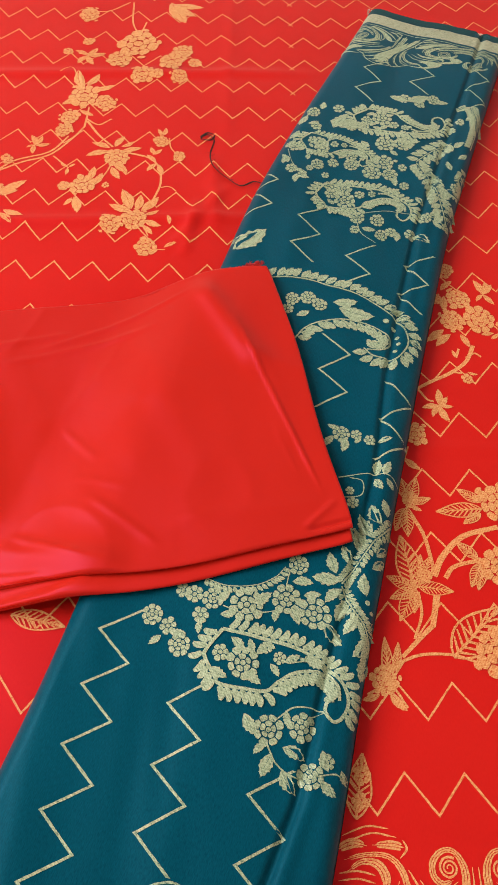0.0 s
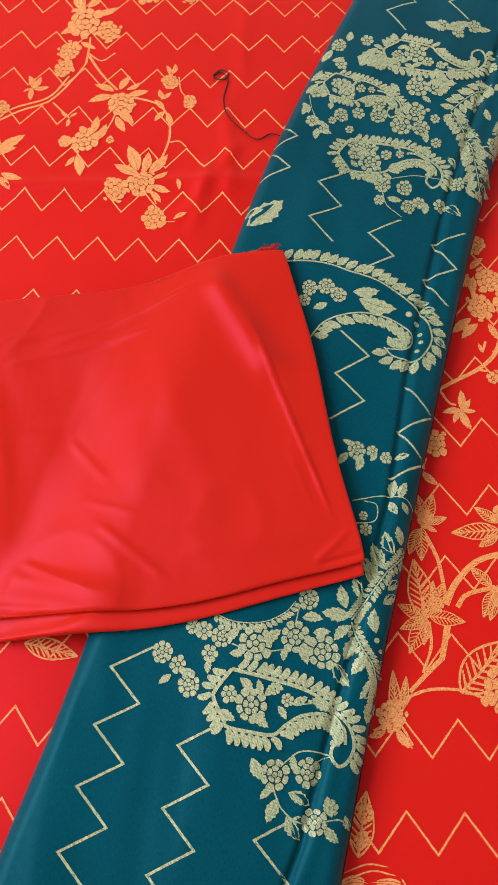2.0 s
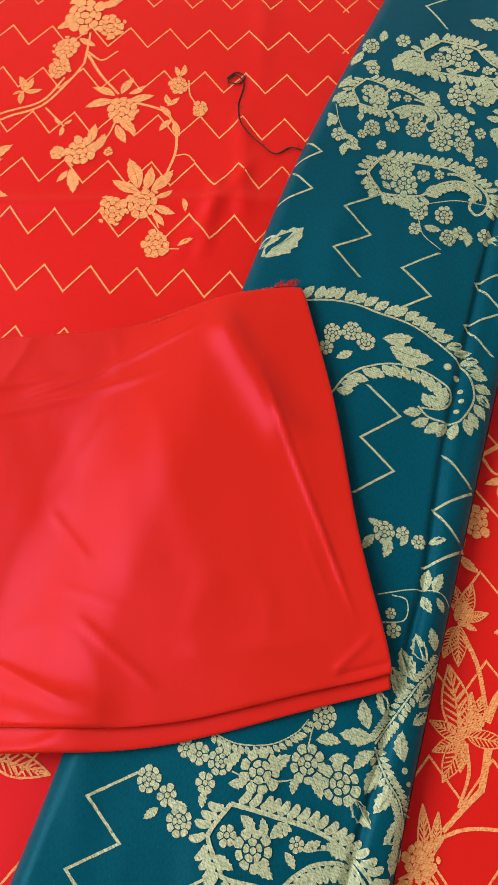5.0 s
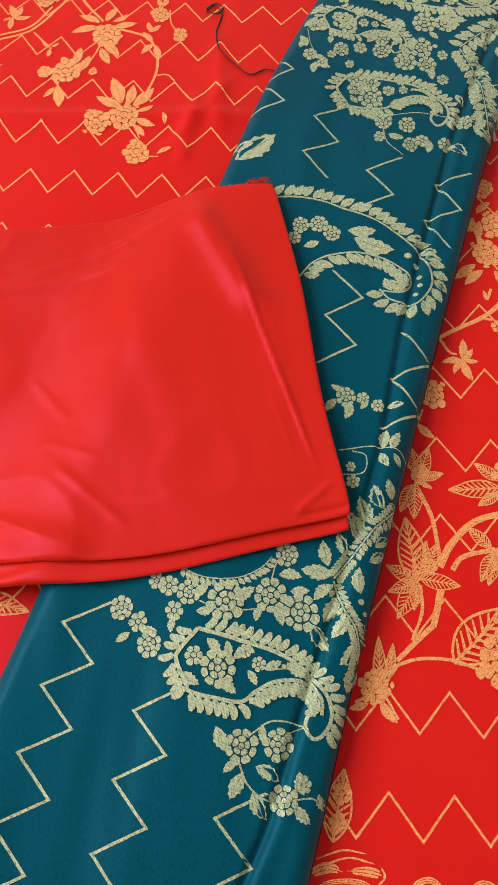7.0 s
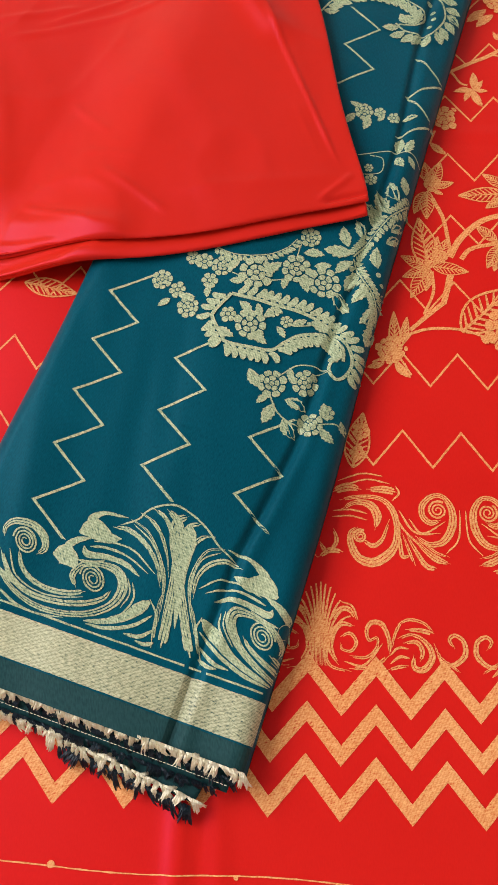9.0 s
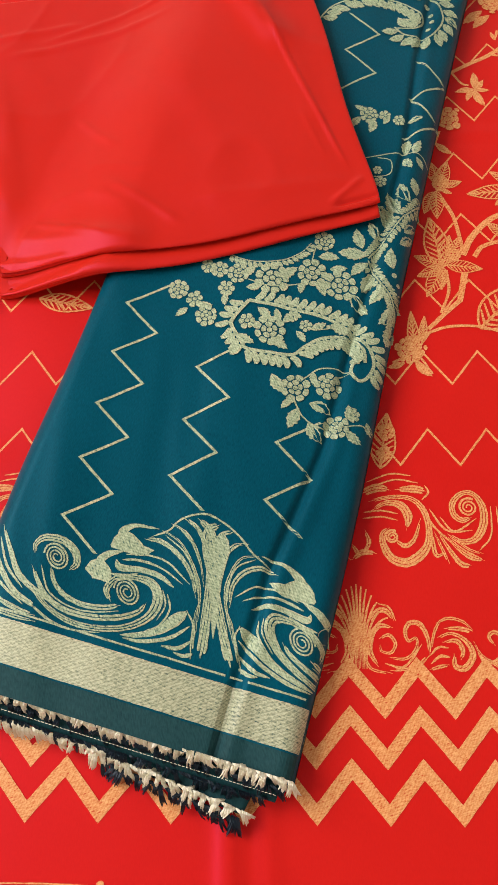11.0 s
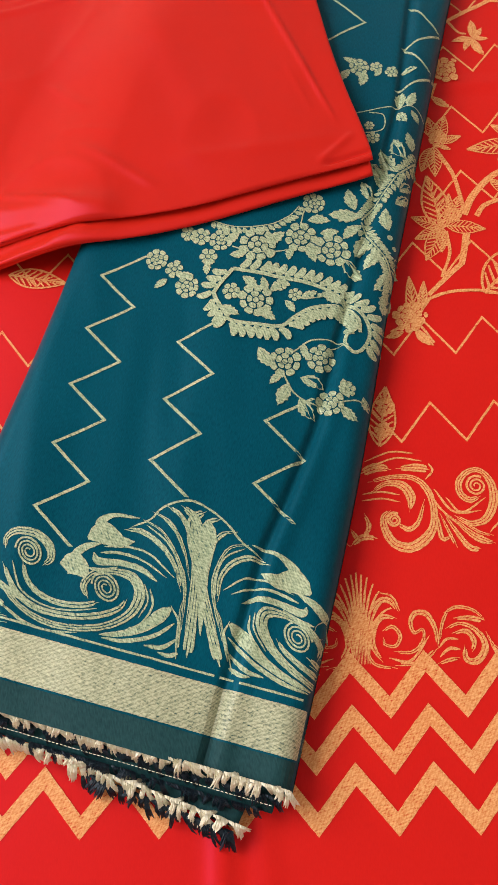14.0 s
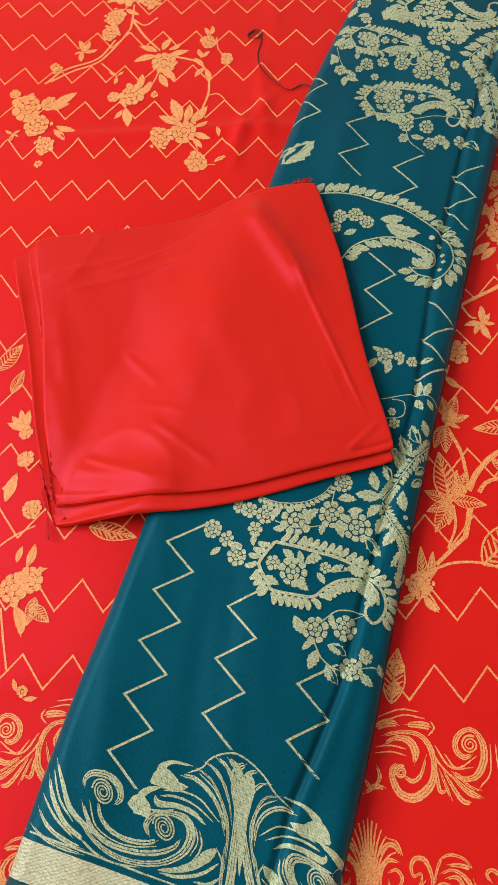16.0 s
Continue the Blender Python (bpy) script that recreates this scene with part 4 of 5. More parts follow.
BORDER_LOBES = [
    ("scroll_lobe", (3.8, 5.7, 3.3, 2.4, 1.2), (12.5, 17.7, 18.2, 12.8, 25.8, 6.5, 35.8, 2.3, 43.8, 0.2)),
    ("scroll_lobe", (1.2, 1.7, 1.7, 0.9), (11.2, 12.2, 20.4, 5.2, 32.8, 0.4, 42.8, -0.7)),
    ("scroll_lobe", (1.2, 1.9, 1.2), (10.2, 6.6, 17.3, 1.6, 24.7, 0.7)),
    ("scroll_lobe", (1.9, 1.7, 0.9), (10.5, 1.1, 14.9, -0.8, 19.1, -0.5)),
    ("scroll_lobe", (3.3, 9.9, 7.1, 1.9), (60.8, 24.1, 55.6, 25.3, 51.4, 23.7, 49.4, 20.5)),
    ("scroll_lobe", (4.3, 3.3, 1.4), (55.6, 27.9, 49.7, 33.1, 42.6, 36.4)),
    ("scroll_lobe", (4.3, 10.4, 5.7, 1.2), (48.4, 37.2, 41.6, 40.8, 34.1, 39.2, 27.5, 40.8)),
    ("scroll_lobe", (4.3, 3.3, 1.7, 0.9), (44.5, 43.4, 40.5, 47.3, 35.2, 50.0, 24.7, 51.1)),
]
BORDER_LOBES_MORE = [
    ("scroll_lobe", (1.2, 3.3, 2.6, 2.4, 1.2), (45.8, 31.9, 43.7, 28.9, 34.2, 30.5, 25.2, 30.1, 18.2, 26.7)),
    ("scroll_lobe", (1.2, 1.9, 0.9), (48.3, 25.0, 41.9, 25.6, 35.5, 28.5)),
    ("fine_stroke", (1.2, 1.2, 0.9, 0.7), (42.7, 32.6, 34.1, 34.5, 23.9, 33.7, 13.8, 29.1)),
    ("fine_stroke", (0.7, 0.9, 0.9, 0.7), (41.1, 35.4, 31.5, 37.7, 21.2, 37.1, 10.5, 29.9)),
]
BORDER_FRONDS = [
    ("palmette_frond", (1.7, 2.6, 2.6, 2.1, 1.4), (32.1, 45.0, 23.5, 45.6, 15.2, 41.4, 9.8, 34.3, 7.7, 24.9)),
    ("palmette_frond", (0.9, 1.4, 1.4, 1.7, 0.9), (23.4, 50.9, 14.9, 47.7, 9.1, 39.6, 6.0, 28.7, 8.4, 10.3)),
    ("palmette_frond", (0.9, 1.7, 1.4, 0.9), (18.9, 55.2, 11.1, 52.2, 5.8, 43.9, 3.7, 30.4)),
    ("palmette_frond", (1.9, 2.4, 2.4, 2.1, 1.7, 1.2), (11.9, 59.1, 5.8, 55.9, 2.3, 48.3, 1.6, 36.7, 3.8, 23.6, 6.9, 9.6)),
    ("palmette_frond", (2.4, 4.3, 4.7, 3.8, 3.1, 4.3, 5.2), (5.6, 60.6, -0.4, 56.2, -1.7, 46.9, 0.1, 35.9, 1.7, 25.2, 4.4, 11.3, 6.9, 0.3)),
    ("palmette_frond", (0.7, 0.9, 0.7), (12.5, 18.6, 9.3, 12.3, 10.4, 3.3)),
]
BORDER_FRONDS_MORE = [
    ("fine_stroke", (0.7, 0.9, 0.9, 0.9, 0.9, 0.7), (28.7, 46.7, 20.0, 51.7, 15.4, 56.8, 8.7, 61.1, 1.3, 63.6, -3.1, 62.9)),
    ("fine_stroke", (0.7, 0.7, 0.7, 0.7), (21.6, 48.9, 13.0, 43.8, 8.5, 36.2, 6.6, 26.3)),
    ("fine_stroke", (0.7, 0.7, 0.7), (15.2, 54.4, 8.5, 48.0, 4.6, 38.3)),
    ("fine_stroke", (0.9, 1.2, 2.4), (5.7, 24.3, 8.6, 16.9, 11.3, -1.2)),
]
BORDER_ENDS = [
    ("scroll_band", (1.2, 2.6, 3.2, 2.9, 2.6), (101.5, 33.5, 96.9, 22.4, 92.4, 13.3, 83.9, 8.1, 74.4, 5.7)),
    ("scroll_band", (1.2, 2.9, 2.9, 2.6), (105.5, 25.2, 101.8, 14.5, 93.9, 5.3, 82.0, 0.7)),
    ("scroll_band", (1.2, 2.3, 2.6, 1.7), (110.7, 9.0, 104.1, 1.7, 94.4, -1.5, 83.4, -2.4)),
    ("scroll_band", (1.2, 2.0, 2.0, 1.2), (114.5, 0.3, 105.2, -4.1, 94.1, -5.2, 83.2, -4.8)),
    ("scroll_band", (0.9, 1.2, 0.9), (102.4, 27.4, 98.3, 15.5, 90.2, 7.6)),
    ("scroll_band", (0.9, 1.2, 0.9), (108.3, 15.3, 100.3, 6.8, 89.8, 0.7)),
]
BORDER_EYES = ((74.4, 25.2, 5.9), (40.7, 19.0, 6.1))
# strokes of the red cloth's two scroll borders: widths, and a curve about the axis, in millimetres
BIG_SCROLLS = [
    ((2.16, 2.70, 3.78, 4.32, 3.78, 2.70, 2.70, 3.24, 3.24, 3.24, 1.62), (-23.5, 8.9, -16.8, 5.1, -9.9, 6.9, -5.6, 14.2, -5.3, 22.8, -9.2, 29.3, -14.7, 29.6, -19.6, 25.0, -19.7, 19.2, -15.9, 15.9, -10.9, 17.6)),
    ((0.81, 0.81, 0.81), (-8.8, 0.8, -2.5, 8.7, -1.4, 23.1)),
    ((0.81, 1.08, 0.81), (-26.3, 17.4, -19.9, 10.3, -8.8, 16.9)),
    ((1.08, 1.08, 0.81), (-31.2, 21.4, -23.5, 10.7, -11.2, 10.8)),
    ((1.62, 2.70, 4.32, 4.86, 1.08), (-59.2, 20.8, -52.3, 24.6, -45.3, 23.6, -41.8, 18.0, -42.9, 10.7)),
]
BIG_SCROLLS_MORE = [
    ((2.16, 2.16, 2.70, 3.24, 3.24, 3.78, 4.86, 4.86, 4.32, 3.78, 2.70, 1.62), (-60.6, 25.4, -49.5, 27.7, -39.8, 26.8, -34.3, 21.3, -32.2, 12.7, -33.1, 4.2, -37.2, -1.6, -44.0, -5.3, -50.8, -3.2, -54.3, 3.0, -54.7, 8.7, -51.1, 12.0)),
    ((1.62, 2.70, 2.16, 1.08), (-48.9, 5.9, -44.0, 3.0, -39.3, 6.7, -35.7, 16.8)),
]
BIG_PLUMES = [
    ((2.16, 4.32, 3.78), (-47.3, 31.7, -38.4, 31.9, -32.2, 30.7)),
    ((3.78, 4.86, 2.16), (-64.1, 29.3, -56.5, 32.4, -49.5, 31.3)),
    ((0.81, 0.81, 0.81), (-63.3, 19.7, -55.0, 20.7, -46.7, 19.1)),
    ((0.81, 0.81, 0.81), (-63.8, 16.5, -55.0, 17.5, -46.7, 15.7)),
    ((0.81, 0.81, 0.81), (-61.3, 35.4, -49.6, 39.6, -38.9, 38.7)),
    ((0.81, 0.81, 0.81), (-58.5, 33.2, -46.7, 36.8, -35.5, 35.0)),
    ((0.81, 1.08, 0.81), (-32.7, 34.0, -31.1, 30.2, -34.5, 26.2)),
    ((1.62, 3.24, 2.16), (-70.0, -4.3, -64.4, -0.3, -58.1, -1.1)),
    ((1.35, 2.43, 2.16), (-63.2, 10.8, -61.4, 4.6, -64.1, -0.6)),
    ((1.08, 2.43, 1.62), (-69.6, 3.6, -67.6, 0.3, -66.2, -2.9)),
]
BIG_PLUMES_MORE = [
    ((1.08, 2.16, 2.43, 1.08), (-32.2, 13.6, -30.9, 5.7, -29.7, -1.5, -25.6, -0.7)),
    ((0.81, 1.62, 1.89), (-29.8, 10.0, -27.2, 3.1, -23.8, -5.9)),
    ((1.08, 2.16, 2.97, 2.16), (-28.1, 10.1, -23.6, 1.9, -18.4, -5.6, -13.4, -6.7)),
    ((1.08, 2.70, 3.78, 1.08), (-25.4, 8.8, -18.2, 1.4, -13.0, -2.2, -6.8, -4.1)),
    ((0.81, 1.62, 1.08), (-23.5, 8.9, -14.2, 1.6, -7.2, -0.8)),
    ((0.81, 1.08, 0.81), (-34.3, 22.7, -29.7, 12.9, -20.9, 3.5)),
]
SMALL_SCROLLS = [
    ((1.08, 1.89, 1.89, 1.62, 1.35, 0.81), (9.6, -41.1, 14.0, -39.3, 16.9, -43.2, 14.6, -47.2, 10.4, -46.6, 9.9, -43.6)),
    ((1.35, 2.70, 3.24, 2.43, 1.35), (9.0, -53.8, 5.2, -46.9, 6.2, -39.2, 10.3, -35.1, 16.1, -36.0)),
    ((1.08, 1.62, 1.35), (2.1, -44.6, 4.9, -54.0, 14.7, -56.5)),
    ((1.35, 2.70, 2.70, 1.35), (5.0, -34.1, 9.1, -28.6, 13.4, -28.3, 16.8, -32.9)),
    ((0.81, 0.81, 0.81), (9.6, -24.8, 14.9, -26.7, 17.6, -32.8)),
]
SMALL_SCROLLS_MORE = [
    ((1.35, 1.62, 1.62, 1.35, 1.62, 2.16, 2.43, 2.70, 2.16, 1.62), (13.6, -49.5, 21.3, -49.8, 26.2, -45.3, 26.5, -40.6, 22.9, -41.9, 21.6, -37.8, 23.9, -33.8, 28.6, -34.3, 31.7, -40.3, 32.2, -48.0)),
    ((2.16, 1.89, 1.62), (32.2, -48.0, 24.4, -53.9, 13.6, -55.0)),
    ((0.81, 1.08, 0.81), (11.5, -52.1, 20.6, -53.2, 29.1, -43.1)),
]
SMALL_PLUMES = [
    ((1.08, 1.62, 1.35), (32.7, -46.7, 34.9, -38.1, 38.1, -32.2)),
    ((1.08, 1.89, 1.62, 1.08), (36.0, -33.9, 41.5, -31.5, 48.0, -32.7, 52.6, -36.6)),
    ((1.35, 2.43, 2.70), (39.6, -36.3, 46.6, -36.2, 52.6, -37.4)),
    ((1.35, 1.62, 2.43, 3.24, 3.24, 2.70, 1.62), (35.9, -40.6, 42.7, -38.4, 49.3, -41.9, 51.8, -48.1, 48.0, -53.6, 43.4, -52.9, 43.5, -47.3)),
    ((1.08, 2.43, 2.43, 1.35), (38.4, -42.5, 44.7, -41.7, 47.4, -45.9, 46.0, -50.2)),
    ((0.81, 1.08, 0.81), (32.2, -48.5, 36.3, -44.7, 41.0, -44.9)),
    ((0.81, 1.35, 1.08), (32.6, -52.0, 36.8, -48.7, 41.4, -49.0)),
    ((1.35, 1.89, 1.35), (31.6, -54.8, 36.2, -53.3, 40.9, -52.5)),
]
SMALL_PLUMES_MORE = [
    ((0.81, 1.35, 1.62, 1.08), (52.5, -41.8, 55.4, -47.7, 60.4, -51.4, 64.3, -54.2)),
    ((1.08, 1.35, 1.08), (54.1, -46.7, 57.3, -52.6, 60.2, -55.4)),
    ((1.35, 2.43, 2.97, 2.43, 2.16, 1.89, 1.08), (56.8, -51.1, 61.9, -50.8, 66.7, -46.5, 66.5, -40.5, 62.5, -37.6, 59.8, -39.8, 62.2, -43.8)),
]


# ---- the red brocade cloth that everything lies on ----
def sheet(x0, x1, y0, y1, step, height):
    nx, ny = round((x1 - x0) / step) + 1, round((y1 - y0) / step) + 1
    v = [(x0 + i * step, y0 + j * step, height(x0 + i * step, y0 + j * step)) for j in range(ny) for i in range(nx)]
    f = [(j * nx + i, j * nx + i + 1, (j + 1) * nx + i + 1, (j + 1) * nx + i) for j in range(ny - 1) for i in range(nx - 1)]
    return v, f


saree = new("brocade_saree")
tagged(saree, "red silk saree with gold woven flowers and zigzags, spread flat", "saree")
sv, sf = sheet(GRID_X, GRID_X + GRID_STEP * (GRID_NX - 1), GRID_Y, GRID_Y + GRID_STEP * (GRID_NY - 1), GRID_STEP, base_h)
cloth = link("cloth", sv, sf, RED_CLOTH, saree, smooth=True)
hem = cloth.modifiers.new("thickness", "SOLIDIFY")
hem.thickness, hem.offset = 0.0008, -1

for k, y in enumerate(ROW_Y[2:]):
    near = k < 8
    for x_from, count, first, period in ((-0.40, 0, -0.1175 if near else -0.0505, 0.0297 if near else 0.0288), (0.05, 0, 0.120, 0.0297)):
        end = 0.06 if x_from < 0 else 0.42
        start = first - period / 2 - period * round((first - x_from) / period)
        n = int((end - start) / period) * 2
        w = Weave(base_h, 0.00009)
        w.zigzag(start, y - 0.010, 0, period / 2, 0.0195, n, 0.0011)
        w.done("zigzag_line", GOLD_RED, saree)

for tab in (LEFT_SPRAY_BLOOMS, LEFT_SPRAY_BLOOMS_NEAR, LEFT_SPRAY_LEAVES, LEFT_SPRAY_LEAVES_FAR, LEFT_SPRAY_LEAVES_TOP, LEFT_SPRAY_STEMS,
            LEFT_SPRAY_STEMS_FAR, WEST_CLUSTER, EAST_SPRAY_BLOOMS, EAST_SPRAY_LEAVES, EAST_SPRAY_STEMS, EAST_VINE_STEMS, EAST_VINE_LEAVES,
            EAST_VINE_PETALS, EAST_VINE_BLOOMS, WEST_VINE, WEST_VINE_NEAR):
    figures(tab, base_h, GOLD_RED, saree, None, 0.00016, 0.36, 0.05, 1.0 if tab in (EAST_VINE_STEMS, WEST_VINE, WEST_VINE_NEAR) else 1.5)

# three bold chevron rows and the fine dotted line along the hem
for y in (-0.0625, -0.0835, -0.1055):
    w = Weave(base_h, 0.00014)
    w.zigzag(0.0455 - 0.0155 - 0.0310 * 10, y, 0, 0.0155, 0.0182, 44, 0.0057)
    w.done("chevron_band", GOLD_RED, saree)
w = Weave(base_h, 0.00014)
w.ribbon([(-0.5 + 0.003 * i, -0.1425 + 0.001 * math.sin(i * 0.15)) for i in range(340)], 0.0006)
for i in range(12):
    w.disc(-0.06 + 0.078 * (i - 5), -0.1425 + 0.0007 * (i % 2), 0.0010 + 0.0003 * (i % 3))
w.done("hem_line", GOLD_RED, saree)


def stroke(height, lift, widths, curve, place, inside=None, solid=False):
    """A woven stroke that swells and thins along a smooth curve, laid in parallel strands of thread, as one figure."""
    line = catmull(list(zip(curve[::2], curve[1::2])), 8)
    last = len(line) - 1
    wide = [float(np.interp(k / last * (len(widths) - 1), range(len(widths)), widths)) * min(1.0, 0.35 + k / 5, 0.35 + (last - k) / 5) for k in range(last + 1)]
    n = 1 if solid or max(wide) < 1.5 else 2 if max(wide) < 3.4 else 3
    w = Weave(height, lift, inside)
    for strand_no in range(n):
        run, thick = [], []
        for k in range(last + 1):
            d = line[min(k + 1, last)] - line[max(k - 1, 0)]
            d = d / (math.hypot(*d) or 1)
            off = wide[k] * ((strand_no + 0.5) / n - 0.5) + (0.05 * math.sin(1.7 * k + 3 * strand_no) if n > 1 else 0.0)
            run.append(place((line[k][0] - d[1] * off) * 0.001, (line[k][1] + d[0] * off) * 0.001))
            thick.append(max(0.22, wide[k] / n - (0.26 if n > 1 else 0.0)) * 0.001)
        trim = 0 if n == 1 else (2 if strand_no != 1 else 0)
        w.ribbon(run[trim:len(run) - trim], thick[trim:len(thick) - trim])
    return w


def scroll_border(axis, m, tables, name):
    """Half a unit of a scroll border on the red cloth, mirrored about its axis by m."""
    for table in tables:
        for widths, curve in table:
            stroke(base_h, 0.00014, widths, curve, lambda x, y: (axis + m * x, y)).done(name, GOLD_RED, saree)


def eye_rings(axis, m, x, y, r):
    w = Weave(base_h, 0.00014)
    w.spiral(axis + m * x, y, r, 2.4, 1.0, m, 0.0011)
    w.done("scroll_eye", GOLD_RED, saree)


def palmette(axis, m):
    for i in range(7):
        q = i / 6
        w = Weave(base_h, 0.00014)
        droop = max(0.0, q - 0.35) * 0.006
        w.ribbon([(axis + m * (t ** 2.6 * q * 0.0105 + 0.0006 * i), -0.0545 + t * 0.0385 * (1 - 0.30 * q ** 1.5) - droop * t ** 6) for t in np.linspace(0, 1, 13)],
                 0.0004, 0.0016, 0, True)
        w.done("frond", GOLD_RED, saree)


for j in range(-3, 3):
    for m in (1, -1):
        scroll_border(0.119 + 0.1405 * j, m, (BIG_SCROLLS, BIG_SCROLLS_MORE,), "scroll_motif")
        scroll_border(0.119 + 0.1405 * j, m, (BIG_PLUMES, BIG_PLUMES_MORE,), "acanthus_leaf")
        eye_rings(0.119 + 0.1405 * j, m, -0.0122, 0.0225, 0.0048)
        eye_rings(0.119 + 0.1405 * j, m, -0.0500, 0.0075, 0.0034)
        scroll_border(0.0505 + 0.1390 * j, m, (SMALL_SCROLLS, SMALL_SCROLLS_MORE,), "scroll_motif")
        scroll_border(0.0505 + 0.1390 * j, m, (SMALL_PLUMES, SMALL_PLUMES_MORE,), "acanthus_leaf")
        palmette(0.0505 + 0.1390 * j, m)


# ---- the folded teal saree across it ----
teal = new("folded_saree")
tagged(teal, "teal silk saree with pale gold paisleys, folded into a long strip", "saree")
NU, NV = 300, 170


def strip_point(i, j):
    s = i / NU * (len(EDGE_L) - 1)
    k = min(int(s), len(EDGE_L) - 2)
    a, b = EDGE_L[k] + (EDGE_L[k + 1] - EDGE_L[k]) * (s - k), EDGE_R[k] + (EDGE_R[k + 1] - EDGE_R[k]) * (s - k)
    t = (1 - math.cos(math.pi * j / NV)) / 2
    return a + (b - a) * t, t * math.hypot(*(b - a)), (1 - t) * math.hypot(*(b - a))


tv, tf = [], []
for i in range(NU + 1):
    for j in range(NV + 1):
        (x, y), dl, dr = strip_point(i, j)
        tv.append((x, y, strip_h(x, y)))
    for j in range(NV - 1, 0, -1):
        (x, y), dl, dr = strip_point(i, j)
        d = max(0.0, min(dl, dr))
        e = math.sqrt(max(0.0, 1 - (1 - min(1.0, d / 0.010)) ** 2))
        tv.append((x, y, THICK * 0.45 * (1 - e) + 0.0016))
RING = 2 * NV
for i in range(NU):
    for j in range(RING):
        a, b = i * RING + j, i * RING + (j + 1) % RING
        tf.append((a, b, b + RING, a + RING))
tf += [list(range(RING))[::-1], list(range(NU * RING, NU * RING + RING))]
link("folded_cloth", tv, tf, TEAL_CLOTH, teal, smooth=True)


def on_strip(x, y):
    dl, dr = strip_uv(x, y)
    return min(dl, dr) > 0.0004


for tab in (FAR_CLUSTER_PAISLEYS, FAR_CLUSTER_FLOWERS, FAR_CLUSTER_FLOWERS_NEAR, FAR_CLUSTER_LEAVES, FAR_CLUSTER_LEAVES_WEST, FAR_CLUSTER_VINES,
            COMB_PAISLEY, MID_VINES, NEAR_PAISLEY, NEAR_CLUSTER_FLOWERS, NEAR_CLUSTER_LEAVES, NEAR_CLUSTER_TRIM, NEAR_CLUSTER_TRIM_MORE, NEAR_FERN, NEAR_FERN_LEAVES,
            FAR_CLUSTER_FILL, FAR_CLUSTER_FILL_EAST):
    figures(tab, strip_h, GOLD_TEAL, teal, on_strip, 0.0002, 0.48, 0.12)
for v in FAR_CLUSTER_PAISLEYS:
    w = Weave(strip_h, 0.0003, on_strip)
    w.inside_flowers(*v[1:])
    w.done("flower", GOLD_TEAL, teal)

# zigzag lines that run along the strip: start, end, strokes, side of the first corner
for x0, y0, x1, y1, n, side in ((-0.0527, 0.1418, -0.0798, -0.0047, 10, -1), (-0.0147, 0.1038, -0.0310, 0.0159, 6, -1), (0.0253, 0.0618, 0.0145, 0.0032, 4, -1),
                                (0.0595, 0.4800, 0.0467, 0.4170, 4, -1), (0.0935, 0.4360, 0.0840, 0.3900, 3, -1), (0.1370, 0.4270, 0.1210, 0.3680, 4, -1),
                                (0.0700, 0.3420, 0.0620, 0.2780, 4, 1), (0.1095, 0.3020, 0.0965, 0.2390, 4, 1), (0.1270, 0.6930, 0.1070, 0.6280, 4, -1),
                                (0.1720, 0.6880, 0.1580, 0.6420, 3, 1), (0.2210, 0.6850, 0.2040, 0.6150, 4, 1), (0.0245, 0.5260, 0.0145, 0.4660, 4, 1)):
    w = Weave(strip_h, 0.00018, on_strip)
    ang = math.atan2(y1 - y0, x1 - x0)
    w.zigzag(x0, y0, ang, math.hypot(x1 - x0, y1 - y0) / n, 0.0195 * side, n, 0.0013)
    w.done("zigzag_line", GOLD_TEAL, teal)


def strip_frame(near):
    """Lower-left corner of an end band, the way along it, and the way into the cloth."""
    a, b = (EDGE_L[0], EDGE_R[0]) if near else (EDGE_R[-1], EDGE_L[-1])
    along = (b - a) / math.hypot(*(b - a))
    return a, along, np.array((-along[1], along[0])), math.hypot(*(b - a))


